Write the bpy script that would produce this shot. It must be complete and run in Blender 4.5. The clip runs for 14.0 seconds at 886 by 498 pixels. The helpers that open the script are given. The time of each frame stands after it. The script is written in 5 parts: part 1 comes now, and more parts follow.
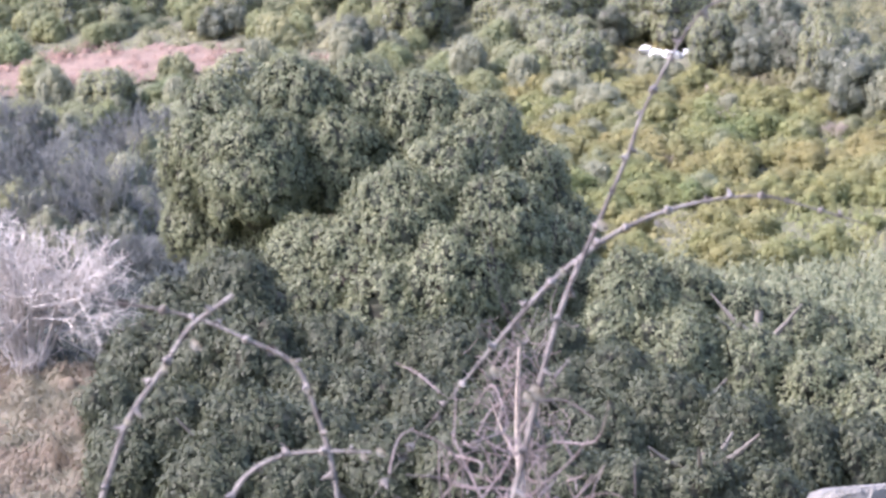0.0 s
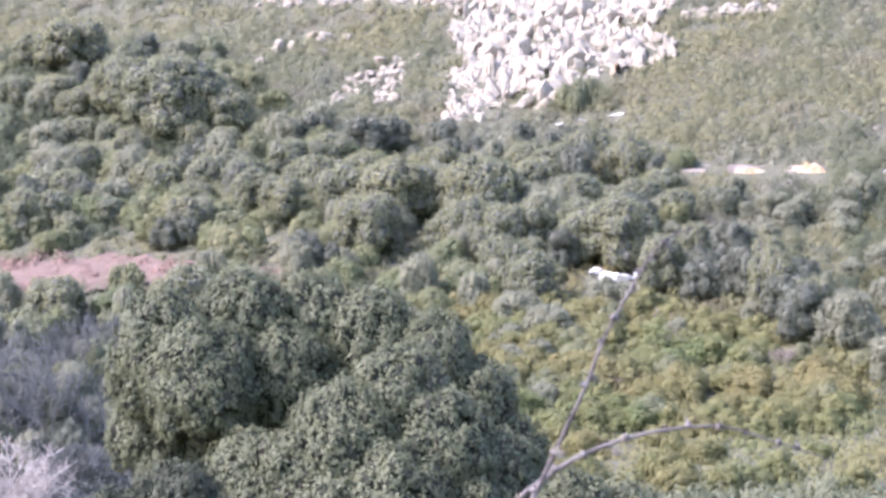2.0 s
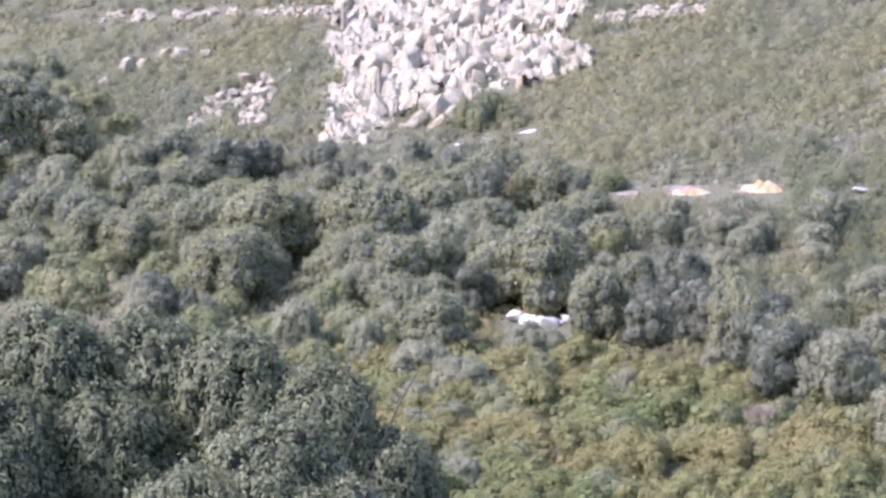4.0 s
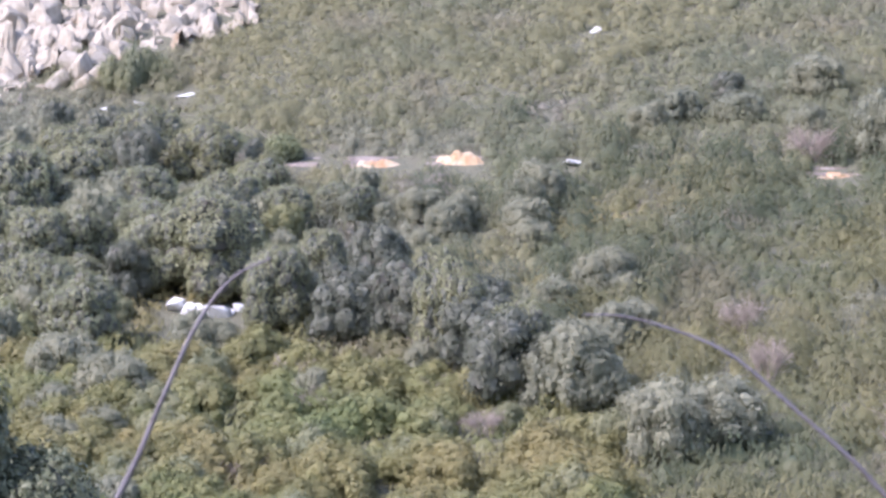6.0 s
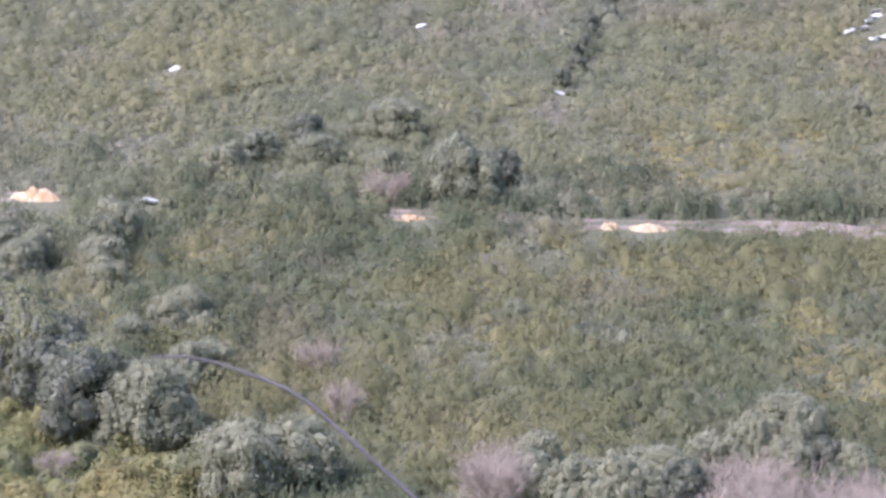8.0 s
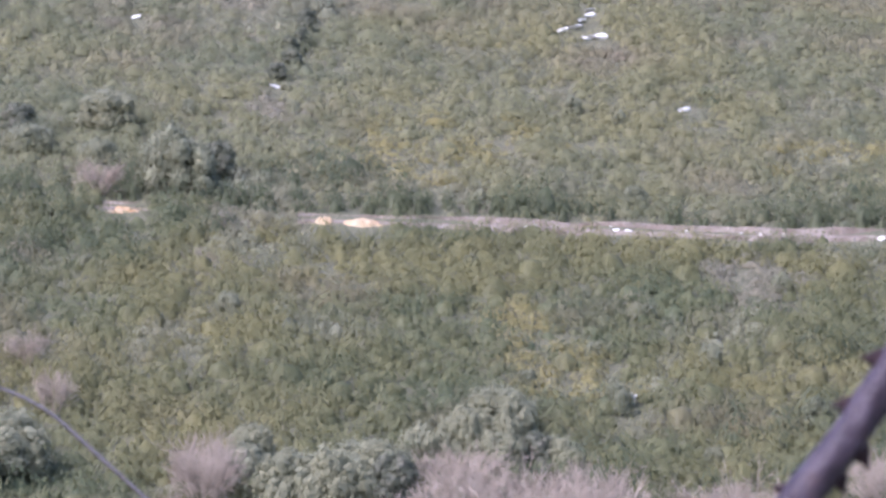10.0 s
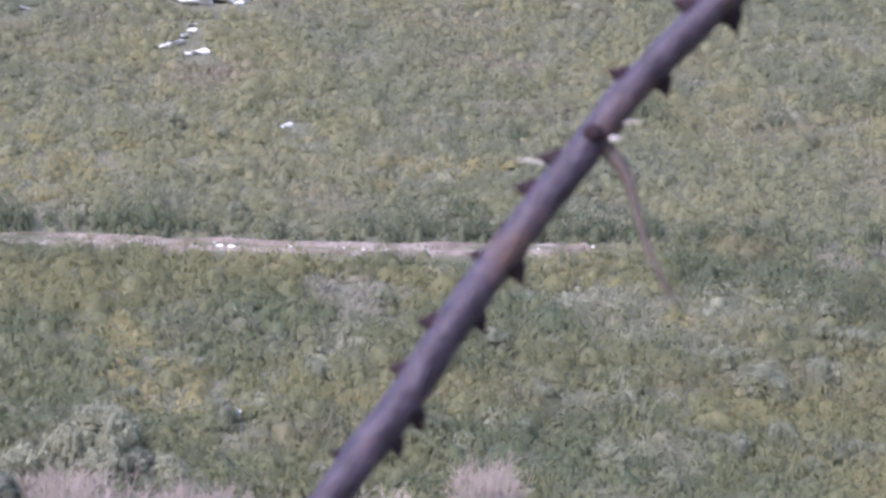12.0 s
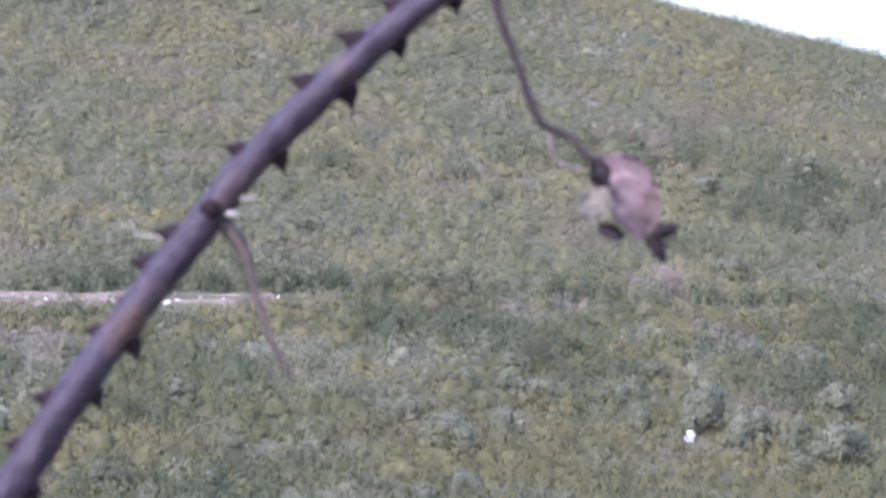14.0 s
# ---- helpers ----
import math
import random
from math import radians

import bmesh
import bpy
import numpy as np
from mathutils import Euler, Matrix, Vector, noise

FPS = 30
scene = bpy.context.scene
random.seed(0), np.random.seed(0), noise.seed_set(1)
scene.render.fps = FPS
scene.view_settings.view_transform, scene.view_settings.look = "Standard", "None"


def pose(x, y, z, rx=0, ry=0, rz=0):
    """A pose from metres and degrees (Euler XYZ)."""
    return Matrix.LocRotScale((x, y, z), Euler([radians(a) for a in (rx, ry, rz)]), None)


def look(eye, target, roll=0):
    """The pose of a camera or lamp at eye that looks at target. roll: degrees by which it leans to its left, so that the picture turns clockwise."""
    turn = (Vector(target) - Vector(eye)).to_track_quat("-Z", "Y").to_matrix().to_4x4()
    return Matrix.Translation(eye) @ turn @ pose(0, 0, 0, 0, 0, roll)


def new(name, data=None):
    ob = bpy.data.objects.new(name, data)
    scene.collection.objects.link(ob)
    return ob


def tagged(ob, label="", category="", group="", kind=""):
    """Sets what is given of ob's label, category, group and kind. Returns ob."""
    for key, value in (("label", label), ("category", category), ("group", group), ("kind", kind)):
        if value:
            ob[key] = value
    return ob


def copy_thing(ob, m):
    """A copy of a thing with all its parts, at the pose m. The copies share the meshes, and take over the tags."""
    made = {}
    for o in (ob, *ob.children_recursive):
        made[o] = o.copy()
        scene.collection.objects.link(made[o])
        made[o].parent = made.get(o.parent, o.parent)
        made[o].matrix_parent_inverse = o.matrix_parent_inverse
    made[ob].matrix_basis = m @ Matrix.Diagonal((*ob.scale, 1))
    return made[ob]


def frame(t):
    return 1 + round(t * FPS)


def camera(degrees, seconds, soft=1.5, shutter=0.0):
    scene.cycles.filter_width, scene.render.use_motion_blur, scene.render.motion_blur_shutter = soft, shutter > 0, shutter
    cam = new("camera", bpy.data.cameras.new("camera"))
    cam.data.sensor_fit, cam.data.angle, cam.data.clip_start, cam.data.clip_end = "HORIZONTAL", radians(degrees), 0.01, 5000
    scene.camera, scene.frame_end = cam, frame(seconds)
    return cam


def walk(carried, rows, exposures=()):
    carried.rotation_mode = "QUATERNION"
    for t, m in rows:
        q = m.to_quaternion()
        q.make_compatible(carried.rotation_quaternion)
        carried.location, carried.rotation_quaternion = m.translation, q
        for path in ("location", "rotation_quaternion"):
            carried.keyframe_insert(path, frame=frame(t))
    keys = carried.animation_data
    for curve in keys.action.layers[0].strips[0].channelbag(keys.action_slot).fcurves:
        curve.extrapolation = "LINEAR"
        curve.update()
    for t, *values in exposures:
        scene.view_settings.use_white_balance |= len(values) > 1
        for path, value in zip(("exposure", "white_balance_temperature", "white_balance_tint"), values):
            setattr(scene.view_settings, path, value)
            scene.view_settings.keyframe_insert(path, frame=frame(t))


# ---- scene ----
# A handheld camera looks from a bramble-grown brow across a valley to a maquis-covered hillside.
cam = camera(17.77, 14.0, soft=2.9)
cam.data.dof.use_dof, cam.data.dof.focus_distance, cam.data.dof.aperture_fstop = True, 170.0, 50.0
# seconds, place, pitch + 90, yaw, roll
PATH = [
    (0.00, 6.6997, -63.1813, 4.9103, 82.848, 7.178, -1.827),
    (0.50, 6.6960, -63.1825, 4.9099, 83.609, 8.167, -1.999),
    (1.00, 6.6946, -63.1834, 4.9135, 85.014, 7.700, -1.197),
    (1.50, 6.6921, -63.1828, 4.9150, 86.425, 7.249, -0.698),
    (2.00, 6.6924, -63.1822, 4.9142, 87.221, 6.055, -0.274),
    (2.20, 6.6924, -63.1811, 4.9147, 86.938, 5.454, -0.394),
    (2.35, 6.6924, -63.1311, 5.0747, 87.018, 5.334, -0.394),
    (2.50, 6.4200, -61.2000, 5.1200, 87.050, 5.100, -0.500),
    (3.20, 4.9000, -46.5000, 3.7500, 87.700, 4.350, -0.900),
    (4.30, 1.9230, -18.1449, 1.4100, 88.494, 3.159, -1.442),
    (4.50, 1.3493, -12.7320, 0.9894, 88.493, 2.612, -1.307),
    (4.70, -0.5000, -6.3000, 0.4900, 88.750, 1.250, -1.080),
    (4.85, -0.2500, -1.9000, 0.1500, 88.930, 0.740, -0.850),
    (5.00, -0.0071, 0.0065, -0.0010, 89.000, -0.000, -0.739),
    (5.50, -0.0016, 0.0008, -0.0003, 88.880, -2.480, -0.807),
    (6.00, -0.0013, 0.0011, -0.0009, 88.333, -3.893, -0.860),
    (6.50, 0.0000, 0.0000, 0.0000, 88.893, -5.585, -0.414),
    (7.00, 0.0011, 0.0000, -0.0000, 89.338, -7.237, -0.460),
    (7.50, 0.0014, -0.0014, 0.0001, 89.475, -9.705, 0.062),
    (8.00, 0.0015, -0.0026, 0.0009, 89.073, -12.445, 0.029),
    (8.20, 0.0013, -0.0035, 0.0013, 89.023, -13.068, 0.226),
    (10.30, -0.0212, 0.0079, 0.0140, 89.082, -19.039, 0.801),
    (10.50, -0.0184, 0.0078, 0.0122, 89.114, -19.610, 0.912),
    (11.00, -0.0154, 0.0044, 0.0078, 88.379, -21.851, 1.113),
    (11.50, -0.0080, 0.0039, 0.0070, 88.012, -23.941, 1.000),
    (12.00, -0.0059, 0.0034, -0.0015, 89.385, -26.223, 0.475),
    (12.50, 0.0000, 0.0000, 0.0000, 89.673, -28.700, 0.540),
    (13.00, 0.0042, -0.0036, 0.0039, 89.942, -30.103, 0.429),
    (13.50, 0.0104, -0.0089, 0.0066, 90.486, -31.906, 0.475),
    (14.00, 0.0106, -0.0089, 0.0063, 90.449, -32.566, 0.571),
]
walk(cam, [(t, pose(x, y, z, p, 0, a) @ pose(0, 0, 0, 0, 0, r)) for t, x, y, z, p, a, r in PATH],
     exposures=[(0.0, 1.97, 5780, 28), (1.0, 2.02, 5680, 30), (2.2, 1.70, 5560, 31), (4.3, 1.48, 5540, 31), (5.0, 1.41, 5520, 31), (8.2, 1.26, 5560, 29), (10.3, 1.16, 5520, 29), (12.0, 1.18, 5430, 30), (14.0, 1.20, 5300, 31)])

# ---- light ----
SUN_AZ, SUN_EL = radians(-112), radians(47)      # compass angle from +y, clockwise; height
world = bpy.data.worlds.new("world")
scene.world = world
world.use_nodes = True
wn = world.node_tree
sky = wn.nodes.new("ShaderNodeTexSky")
sky.sky_type = 'NISHITA'
sky.sun_disc = False
sky.sun_elevation, sky.sun_rotation = SUN_EL, SUN_AZ
sky.dust_density, sky.air_density, sky.ozone_density = 2.8, 1.4, 1.0
wn.nodes["Background"].inputs["Strength"].default_value = 0.15
wn.links.new(sky.outputs[0], wn.nodes["Background"].inputs["Color"])
sun = new("sun", bpy.data.lights.new("sun", 'SUN'))
sun.data.energy, sun.data.angle, sun.data.color = 2.5, radians(3.0), (1.0, 0.95, 0.88)
to_sun = Vector((math.sin(SUN_AZ) * math.cos(SUN_EL), math.cos(SUN_AZ) * math.cos(SUN_EL), math.sin(SUN_EL)))
sun.matrix_basis = look(to_sun * 300, (0, 0, 0))


# ---- materials ----
def base_material(name, rough=0.8):
    m = bpy.data.materials.new(name)
    m.use_nodes = True
    nt = m.node_tree
    bsdf = nt.nodes["Principled BSDF"]
    bsdf.inputs["Roughness"].default_value = rough
    bsdf.inputs["Specular IOR Level"].default_value = 0.3
    return m, nt, bsdf


def mix(nt, fac, a, b, blend='MIX'):
    """A colour mix node; a and b are colours or sockets, fac a number or a socket."""
    n = nt.nodes.new("ShaderNodeMix")
    n.data_type, n.blend_type = 'RGBA', blend
    for key, value in ((0, fac), (6, a), (7, b)):
        if isinstance(value, bpy.types.NodeSocket):
            nt.links.new(value, n.inputs[key])
        else:
            n.inputs[key].default_value = (*value, 1.0) if key else value
    return n.outputs[2]


def noise_tex(nt, scale, detail=3.0, low=0.35, high=0.65, coord="Position"):
    """World-space noise pushed to 0..1 between low and high."""
    geo = nt.nodes.new("ShaderNodeNewGeometry")
    tex = nt.nodes.new("ShaderNodeTexNoise")
    tex.inputs["Scale"].default_value, tex.inputs["Detail"].default_value = scale, detail
    nt.links.new(geo.outputs[coord], tex.inputs["Vector"])
    ramp = nt.nodes.new("ShaderNodeMapRange")
    ramp.inputs[1].default_value, ramp.inputs[2].default_value = low, high
    nt.links.new(tex.outputs["Fac"], ramp.inputs[0])
    return ramp.outputs[0]


def foliage(name, dark, light, other, patch=0.12, other_share=0.6, dry=None, thinness=0.32):
    """Leaves: each leaf its own shade between dark and light, whole patches drawn towards a third colour, broad ones towards a dry tone."""
    m, nt, bsdf = base_material(name, 0.55)
    geo = nt.nodes.new("ShaderNodeNewGeometry")
    col = mix(nt, geo.outputs["Random Per Island"], dark, light)
    info = nt.nodes.new("ShaderNodeObjectInfo")
    side = nt.nodes.new("ShaderNodeMath")
    side.operation = 'MULTIPLY'
    side.inputs[1].default_value = other_share
    add = nt.nodes.new("ShaderNodeMath")
    add.operation = 'ADD'
    half = nt.nodes.new("ShaderNodeMath")
    half.operation = 'MULTIPLY'
    half.inputs[1].default_value = 0.5
    nt.links.new(info.outputs["Random"], half.inputs[0])
    nt.links.new(noise_tex(nt, patch, 1.5), add.inputs[0])
    nt.links.new(half.outputs[0], add.inputs[1])
    nt.links.new(add.outputs[0], side.inputs[0])
    col = mix(nt, side.outputs[0], col, other)
    cell = nt.nodes.new("ShaderNodeTexVoronoi")
    cell.inputs["Scale"].default_value = 0.55
    nt.links.new(geo.outputs["Position"], cell.inputs["Vector"])
    cut = nt.nodes.new("ShaderNodeSeparateColor")
    nt.links.new(cell.outputs["Color"], cut.inputs[0])
    share = nt.nodes.new("ShaderNodeMath")
    share.operation = 'MULTIPLY'
    share.inputs[1].default_value = 0.55 * other_share
    nt.links.new(cut.outputs[0], share.inputs[0])
    col = mix(nt, share.outputs[0], col, other)
    col = mix(nt, cut.outputs[1], col, (0.88, 0.9, 0.92), 'MULTIPLY')
    if dry is not None:
        col = mix(nt, noise_tex(nt, 0.11, 4.0, 0.56, 0.80), col, dry)
    col = mix(nt, noise_tex(nt, 1.1, 2.0, 0.3, 0.75), col, (1.1, 1.08, 1.04), 'MULTIPLY')
    nt.links.new(col, bsdf.inputs["Base Color"])
    # thin leaves let part of the light through
    thin = nt.nodes.new("ShaderNodeBsdfTranslucent")
    nt.links.new(col, thin.inputs["Color"])
    blend = nt.nodes.new("ShaderNodeMixShader")
    blend.inputs[0].default_value = thinness
    nt.links.new(bsdf.outputs[0], blend.inputs[1])
    nt.links.new(thin.outputs[0], blend.inputs[2])
    nt.links.new(blend.outputs[0], nt.nodes["Material Output"].inputs["Surface"])
    return m


def mineral(name, a, b, stain, scale=1.5, stain_scale=0.5, rough=0.9, bump=0.5, stain_from=0.5):
    m, nt, bsdf = base_material(name, rough)
    col = mix(nt, noise_tex(nt, scale, 6.0), a, b)
    col = mix(nt, noise_tex(nt, stain_scale, 4.0, stain_from, stain_from + 0.2), col, stain)
    info = nt.nodes.new("ShaderNodeObjectInfo")
    col = mix(nt, info.outputs["Random"], col, mix(nt, 0.5, col, b))
    nt.links.new(col, bsdf.inputs["Base Color"])
    tex = nt.nodes.new("ShaderNodeTexNoise")
    tex.inputs["Scale"].default_value, tex.inputs["Detail"].default_value = scale * 4, 6.0
    geo = nt.nodes.new("ShaderNodeNewGeometry")
    nt.links.new(geo.outputs["Position"], tex.inputs["Vector"])
    bp = nt.nodes.new("ShaderNodeBump")
    bp.inputs["Strength"].default_value, bp.inputs["Distance"].default_value = bump, 0.3 / scale
    nt.links.new(tex.outputs["Fac"], bp.inputs["Height"])
    nt.links.new(bp.outputs[0], bsdf.inputs["Normal"])
    return m


SOIL = mineral("hill_soil", (0.098, 0.098, 0.062), (0.13, 0.125, 0.08), (0.15, 0.12, 0.085), 0.8, 0.2, 0.95, 0.8, 0.58)
# Solid crown cores: their dark colour stands for shade among the leaves.
CORESHADE = mineral("core_shade", (0.10, 0.10, 0.07), (0.14, 0.138, 0.095), (0.12, 0.10, 0.078), 4.0, 1.0, 1.0, 0.6)
# Tree cores are paler, that shade lifted for distance haze.
TREESHADE = mineral("tree_core_shade", (0.100, 0.104, 0.078), (0.142, 0.145, 0.108), (0.115, 0.102, 0.080), 4.0, 1.0, 1.0, 0.6)
CROWNSHADE = mineral("crown_core_shade", (0.034, 0.038, 0.024), (0.058, 0.062, 0.040), (0.05, 0.042, 0.032), 4.0, 1.0, 1.0, 0.6)
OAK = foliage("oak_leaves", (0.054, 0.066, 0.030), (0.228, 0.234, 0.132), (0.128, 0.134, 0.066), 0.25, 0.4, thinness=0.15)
# The oak leaves at under half brightness, to shade the lower oaks by colour.
SHADEDOAK = foliage("shaded_oak_leaves", (0.025, 0.031, 0.015), (0.100, 0.107, 0.059), (0.056, 0.062, 0.031), 0.25, 0.4, thinness=0.15)
WOODLAND = foliage("woodland_leaves", (0.166, 0.183, 0.106), (0.268, 0.283, 0.169), (0.286, 0.274, 0.142), 0.08, 0.6, thinness=0.42)
DARKWOOD = foliage("dark_leaves", (0.099, 0.109, 0.075), (0.172, 0.179, 0.125), (0.139, 0.146, 0.097), 0.2, 0.5, thinness=0.42)
GREYGREEN = foliage("grey_green_leaves", (0.203, 0.206, 0.140), (0.331, 0.330, 0.225), (0.273, 0.267, 0.171), 0.3, 0.5, thinness=0.42)
SILVER = foliage("silvery_leaves", (0.168, 0.174, 0.112), (0.252, 0.255, 0.172), (0.208, 0.212, 0.138), 0.3, 0.5)
DRYGRASS = foliage("yellow_grass", (0.196, 0.176, 0.074), (0.262, 0.224, 0.092), (0.210, 0.190, 0.082), 0.4, 0.6)
OLIVEGREEN = foliage("olive_yellow_leaves", (0.125, 0.156, 0.078), (0.199, 0.228, 0.114), (0.238, 0.228, 0.106), 0.12, 0.6)
BROOM = foliage("yellow_green_leaves", (0.104, 0.141, 0.051), (0.190, 0.218, 0.085), (0.241, 0.207, 0.085), 0.10, 0.7)
MAQUIS = foliage("maquis_leaves", (0.124, 0.147, 0.093), (0.178, 0.196, 0.125), (0.243, 0.229, 0.117), 0.06, 0.8, (0.230, 0.198, 0.144), 0.46)
LOWMAQUIS = foliage("mastic_leaves", (0.086, 0.108, 0.059), (0.135, 0.156, 0.086), (0.228, 0.207, 0.092), 0.09, 0.75, (0.196, 0.169, 0.105), 0.46)
GREENBELT = foliage("belt_leaves", (0.087, 0.102, 0.053), (0.138, 0.154, 0.084), (0.113, 0.124, 0.068), 0.3, 0.5, thinness=0.46)
PINKBRUSH = foliage("pinkish_brush", (0.165, 0.150, 0.110), (0.235, 0.214, 0.160), (0.205, 0.190, 0.128), 0.5, 0.6)
HEATH = foliage("heath_leaves", (0.150, 0.162, 0.105), (0.199, 0.206, 0.136), (0.236, 0.218, 0.129), 0.14, 0.7, (0.230, 0.198, 0.149), 0.46)
BRACKEN = foliage("dry_bracken", (0.21, 0.126, 0.091), (0.35, 0.224, 0.175), (0.294, 0.203, 0.154), 0.5, 0.5)
DRYBUSH = foliage("dry_brush", (0.172, 0.115, 0.078), (0.250, 0.180, 0.128), (0.150, 0.138, 0.088), 0.35, 0.7)
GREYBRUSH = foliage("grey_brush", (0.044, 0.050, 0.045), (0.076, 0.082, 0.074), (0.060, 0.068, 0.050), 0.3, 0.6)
TWIG = mineral("grey_twigs", (0.42, 0.375, 0.330), (0.53, 0.480, 0.425), (0.300, 0.262, 0.23), 3.0, 1.0)
GREYTWIG = mineral("blue_grey_twigs", (0.108, 0.112, 0.106), (0.150, 0.152, 0.142), (0.088, 0.088, 0.076), 3.0, 1.0)
PINKTWIG = mineral("pinkish_twigs", (0.318, 0.262, 0.212), (0.395, 0.332, 0.275), (0.245, 0.198, 0.158), 3.0, 1.0)
BARK = mineral("oak_bark", (0.10, 0.085, 0.07), (0.17, 0.15, 0.125), (0.07, 0.06, 0.05), 6.0, 2.0)
LIMESTONE = mineral("pale_limestone", (0.47, 0.415, 0.325), (0.31, 0.272, 0.205), (0.360, 0.225, 0.110), 1.9, 0.35, 0.9, 1.0, 0.58)
GREYROCK = mineral("grey_lichened_rock", (0.23, 0.215, 0.192), (0.145, 0.137, 0.12), (0.11, 0.11, 0.085), 1.2, 0.8, 0.9, 1.0, 0.52)
WHITESTONE = mineral("white_stone", (0.72, 0.70, 0.66), (0.58, 0.56, 0.52), (0.42, 0.37, 0.31), 2.5, 1.0, 0.9, 0.6, 0.6)
EARTH = mineral("track_earth", (0.181, 0.142, 0.112), (0.284, 0.241, 0.202), (0.086, 0.062, 0.045), 1.2, 0.45, 0.95, 0.9)
ORANGE = mineral("orange_earth", (0.40, 0.240, 0.100), (0.49, 0.405, 0.285), (0.33, 0.145, 0.050), 1.9, 0.9, 0.95, 0.8, 0.50)
REDSOIL = mineral("red_soil", (0.148, 0.092, 0.068), (0.205, 0.145, 0.112), (0.100, 0.078, 0.050), 1.5, 0.5, 0.95, 1.0, 0.52)
CANE = mineral("bramble_bark", (0.022, 0.014, 0.023), (0.062, 0.047, 0.064), (0.150, 0.090, 0.062), 170.0, 45.0, 0.36, 0.6, 0.57)
PALECANE = mineral("pale_bramble_bark", (0.105, 0.088, 0.080), (0.215, 0.192, 0.172), (0.050, 0.038, 0.034), 70.0, 30.0, 0.75, 0.5, 0.46)
GREYCANE = mineral("grey_bramble_bark", (0.112, 0.098, 0.098), (0.165, 0.150, 0.150), (0.083, 0.064, 0.060), 60.0, 25.0, 0.7, 0.3, 0.5)
DEADTWIG = mineral("dead_bramble_twig", (0.13, 0.095, 0.09), (0.22, 0.175, 0.165), (0.08, 0.055, 0.05), 60.0, 25.0, 0.7, 0.3, 0.5)
THORN = mineral("thorn", (0.012, 0.006, 0.008), (0.022, 0.012, 0.014), (0.016, 0.009, 0.011), 120.0, 60.0, 0.95, 0.2)
DRYLEAF = mineral("withered_leaf", (0.105, 0.066, 0.074), (0.29, 0.215, 0.205), (0.06, 0.038, 0.044), 220.0, 110.0, 0.8, 0.5, 0.52)
LEAFBACK = mineral("pale_leaf_underside", (0.20, 0.18, 0.14), (0.28, 0.25, 0.20), (0.12, 0.10, 0.08), 60.0, 30.0, 0.8, 0.4)
LEAFTIP = mineral("blackened_leaf", (0.012, 0.008, 0.010), (0.026, 0.017, 0.020), (0.010, 0.007, 0.009), 60.0, 30.0, 0.8, 0.4)
SCAR = mineral("pale_scar", (0.42, 0.37, 0.33), (0.55, 0.50, 0.45), (0.25, 0.2, 0.17), 300.0, 120.0, 0.8, 0.3)
BROWNTWIG = mineral("brown_twig", (0.062, 0.044, 0.036), (0.125, 0.098, 0.084), (0.045, 0.030, 0.026), 160.0, 70.0, 0.8, 0.3)
HANGTWIG = mineral("dark_twig", (0.026, 0.018, 0.019), (0.050, 0.037, 0.037), (0.10, 0.075, 0.07), 200.0, 90.0, 0.7, 0.3)


# ---- ground ----
rng = np.random.default_rng(7)
HILL = radians(10)          # the hill faces ten degrees west of straight back
CA, SA = math.cos(HILL), math.sin(HILL)
_u = np.arange(-140, 400.5, 1.0)
_z = np.interp(_u, [-140, -90, -62, -52, -30, 0, 30, 75, 98, 118, 157, 200, 260, 400],
               [7, 5.8, 4.2, -0.5, -7.5, -12.5, -16, -16, -13.6, -9.8, 0, 14, 38, 60])
_k = np.exp(-0.5 * (np.arange(-20, 21) / 6.0) ** 2)
_z = np.convolve(np.pad(_z, 20, mode='edge'), _k / _k.sum(), 'valid')


def wave(x, y, step, seed):
    """Smooth value noise on a lattice, -1 to 1, vectorised."""
    x, y = np.asarray(x, float) / step, np.asarray(y, float) / step
    i, j = np.floor(x), np.floor(y)
    fx, fy = x - i, y - j
    fx, fy = fx * fx * (3 - 2 * fx), fy * fy * (3 - 2 * fy)

    def h(a, b):
        s = np.sin(a * 127.1 + b * 311.7 + seed * 74.7) * 43758.5453
        return 2 * (s - np.floor(s)) - 1
    return ((h(i, j) * (1 - fx) + h(i + 1, j) * fx) * (1 - fy) + (h(i, j + 1) * (1 - fx) + h(i + 1, j + 1) * fx) * fy)


def ground(x, y):
    x, y = np.asarray(x, float), np.asarray(y, float)
    u, v = x * SA + y * CA, x * CA - y * SA
    z = np.interp(u, _u, _z)
    crest = np.clip(67.2 - 0.36 * v, -25.0, 90.0) + 0.35 * wave(x, y, 6.0, 3)
    z = -2.0 * np.logaddexp(-z / 2.0, -crest / 2.0)
    return z


def mesh_from(name, verts, faces, corners, material, smooth=False, inner=None, heart=None):
    """A mesh from numpy arrays; faces all have the same number of corners. inner: which faces take the core colour."""
    me = bpy.data.meshes.new(name)
    n = len(faces)
    me.vertices.add(len(verts))
    me.vertices.foreach_set("co", np.ascontiguousarray(verts, dtype=np.float32).ravel())
    me.loops.add(n * corners)
    me.loops.foreach_set("vertex_index", np.ascontiguousarray(faces, dtype=np.int32).ravel())
    me.polygons.add(n)
    me.polygons.foreach_set("loop_start", np.arange(0, n * corners, corners, dtype=np.int32))
    me.polygons.foreach_set("use_smooth", np.full(n, smooth))
    me.update(calc_edges=True)
    me.materials.append(material)
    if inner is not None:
        me.materials.append(heart or CORESHADE)
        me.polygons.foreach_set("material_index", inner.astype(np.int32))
    return me


def part(name, me, parent, label=""):
    ob = new(name, me)
    ob.parent = parent
    return tagged(ob, label)


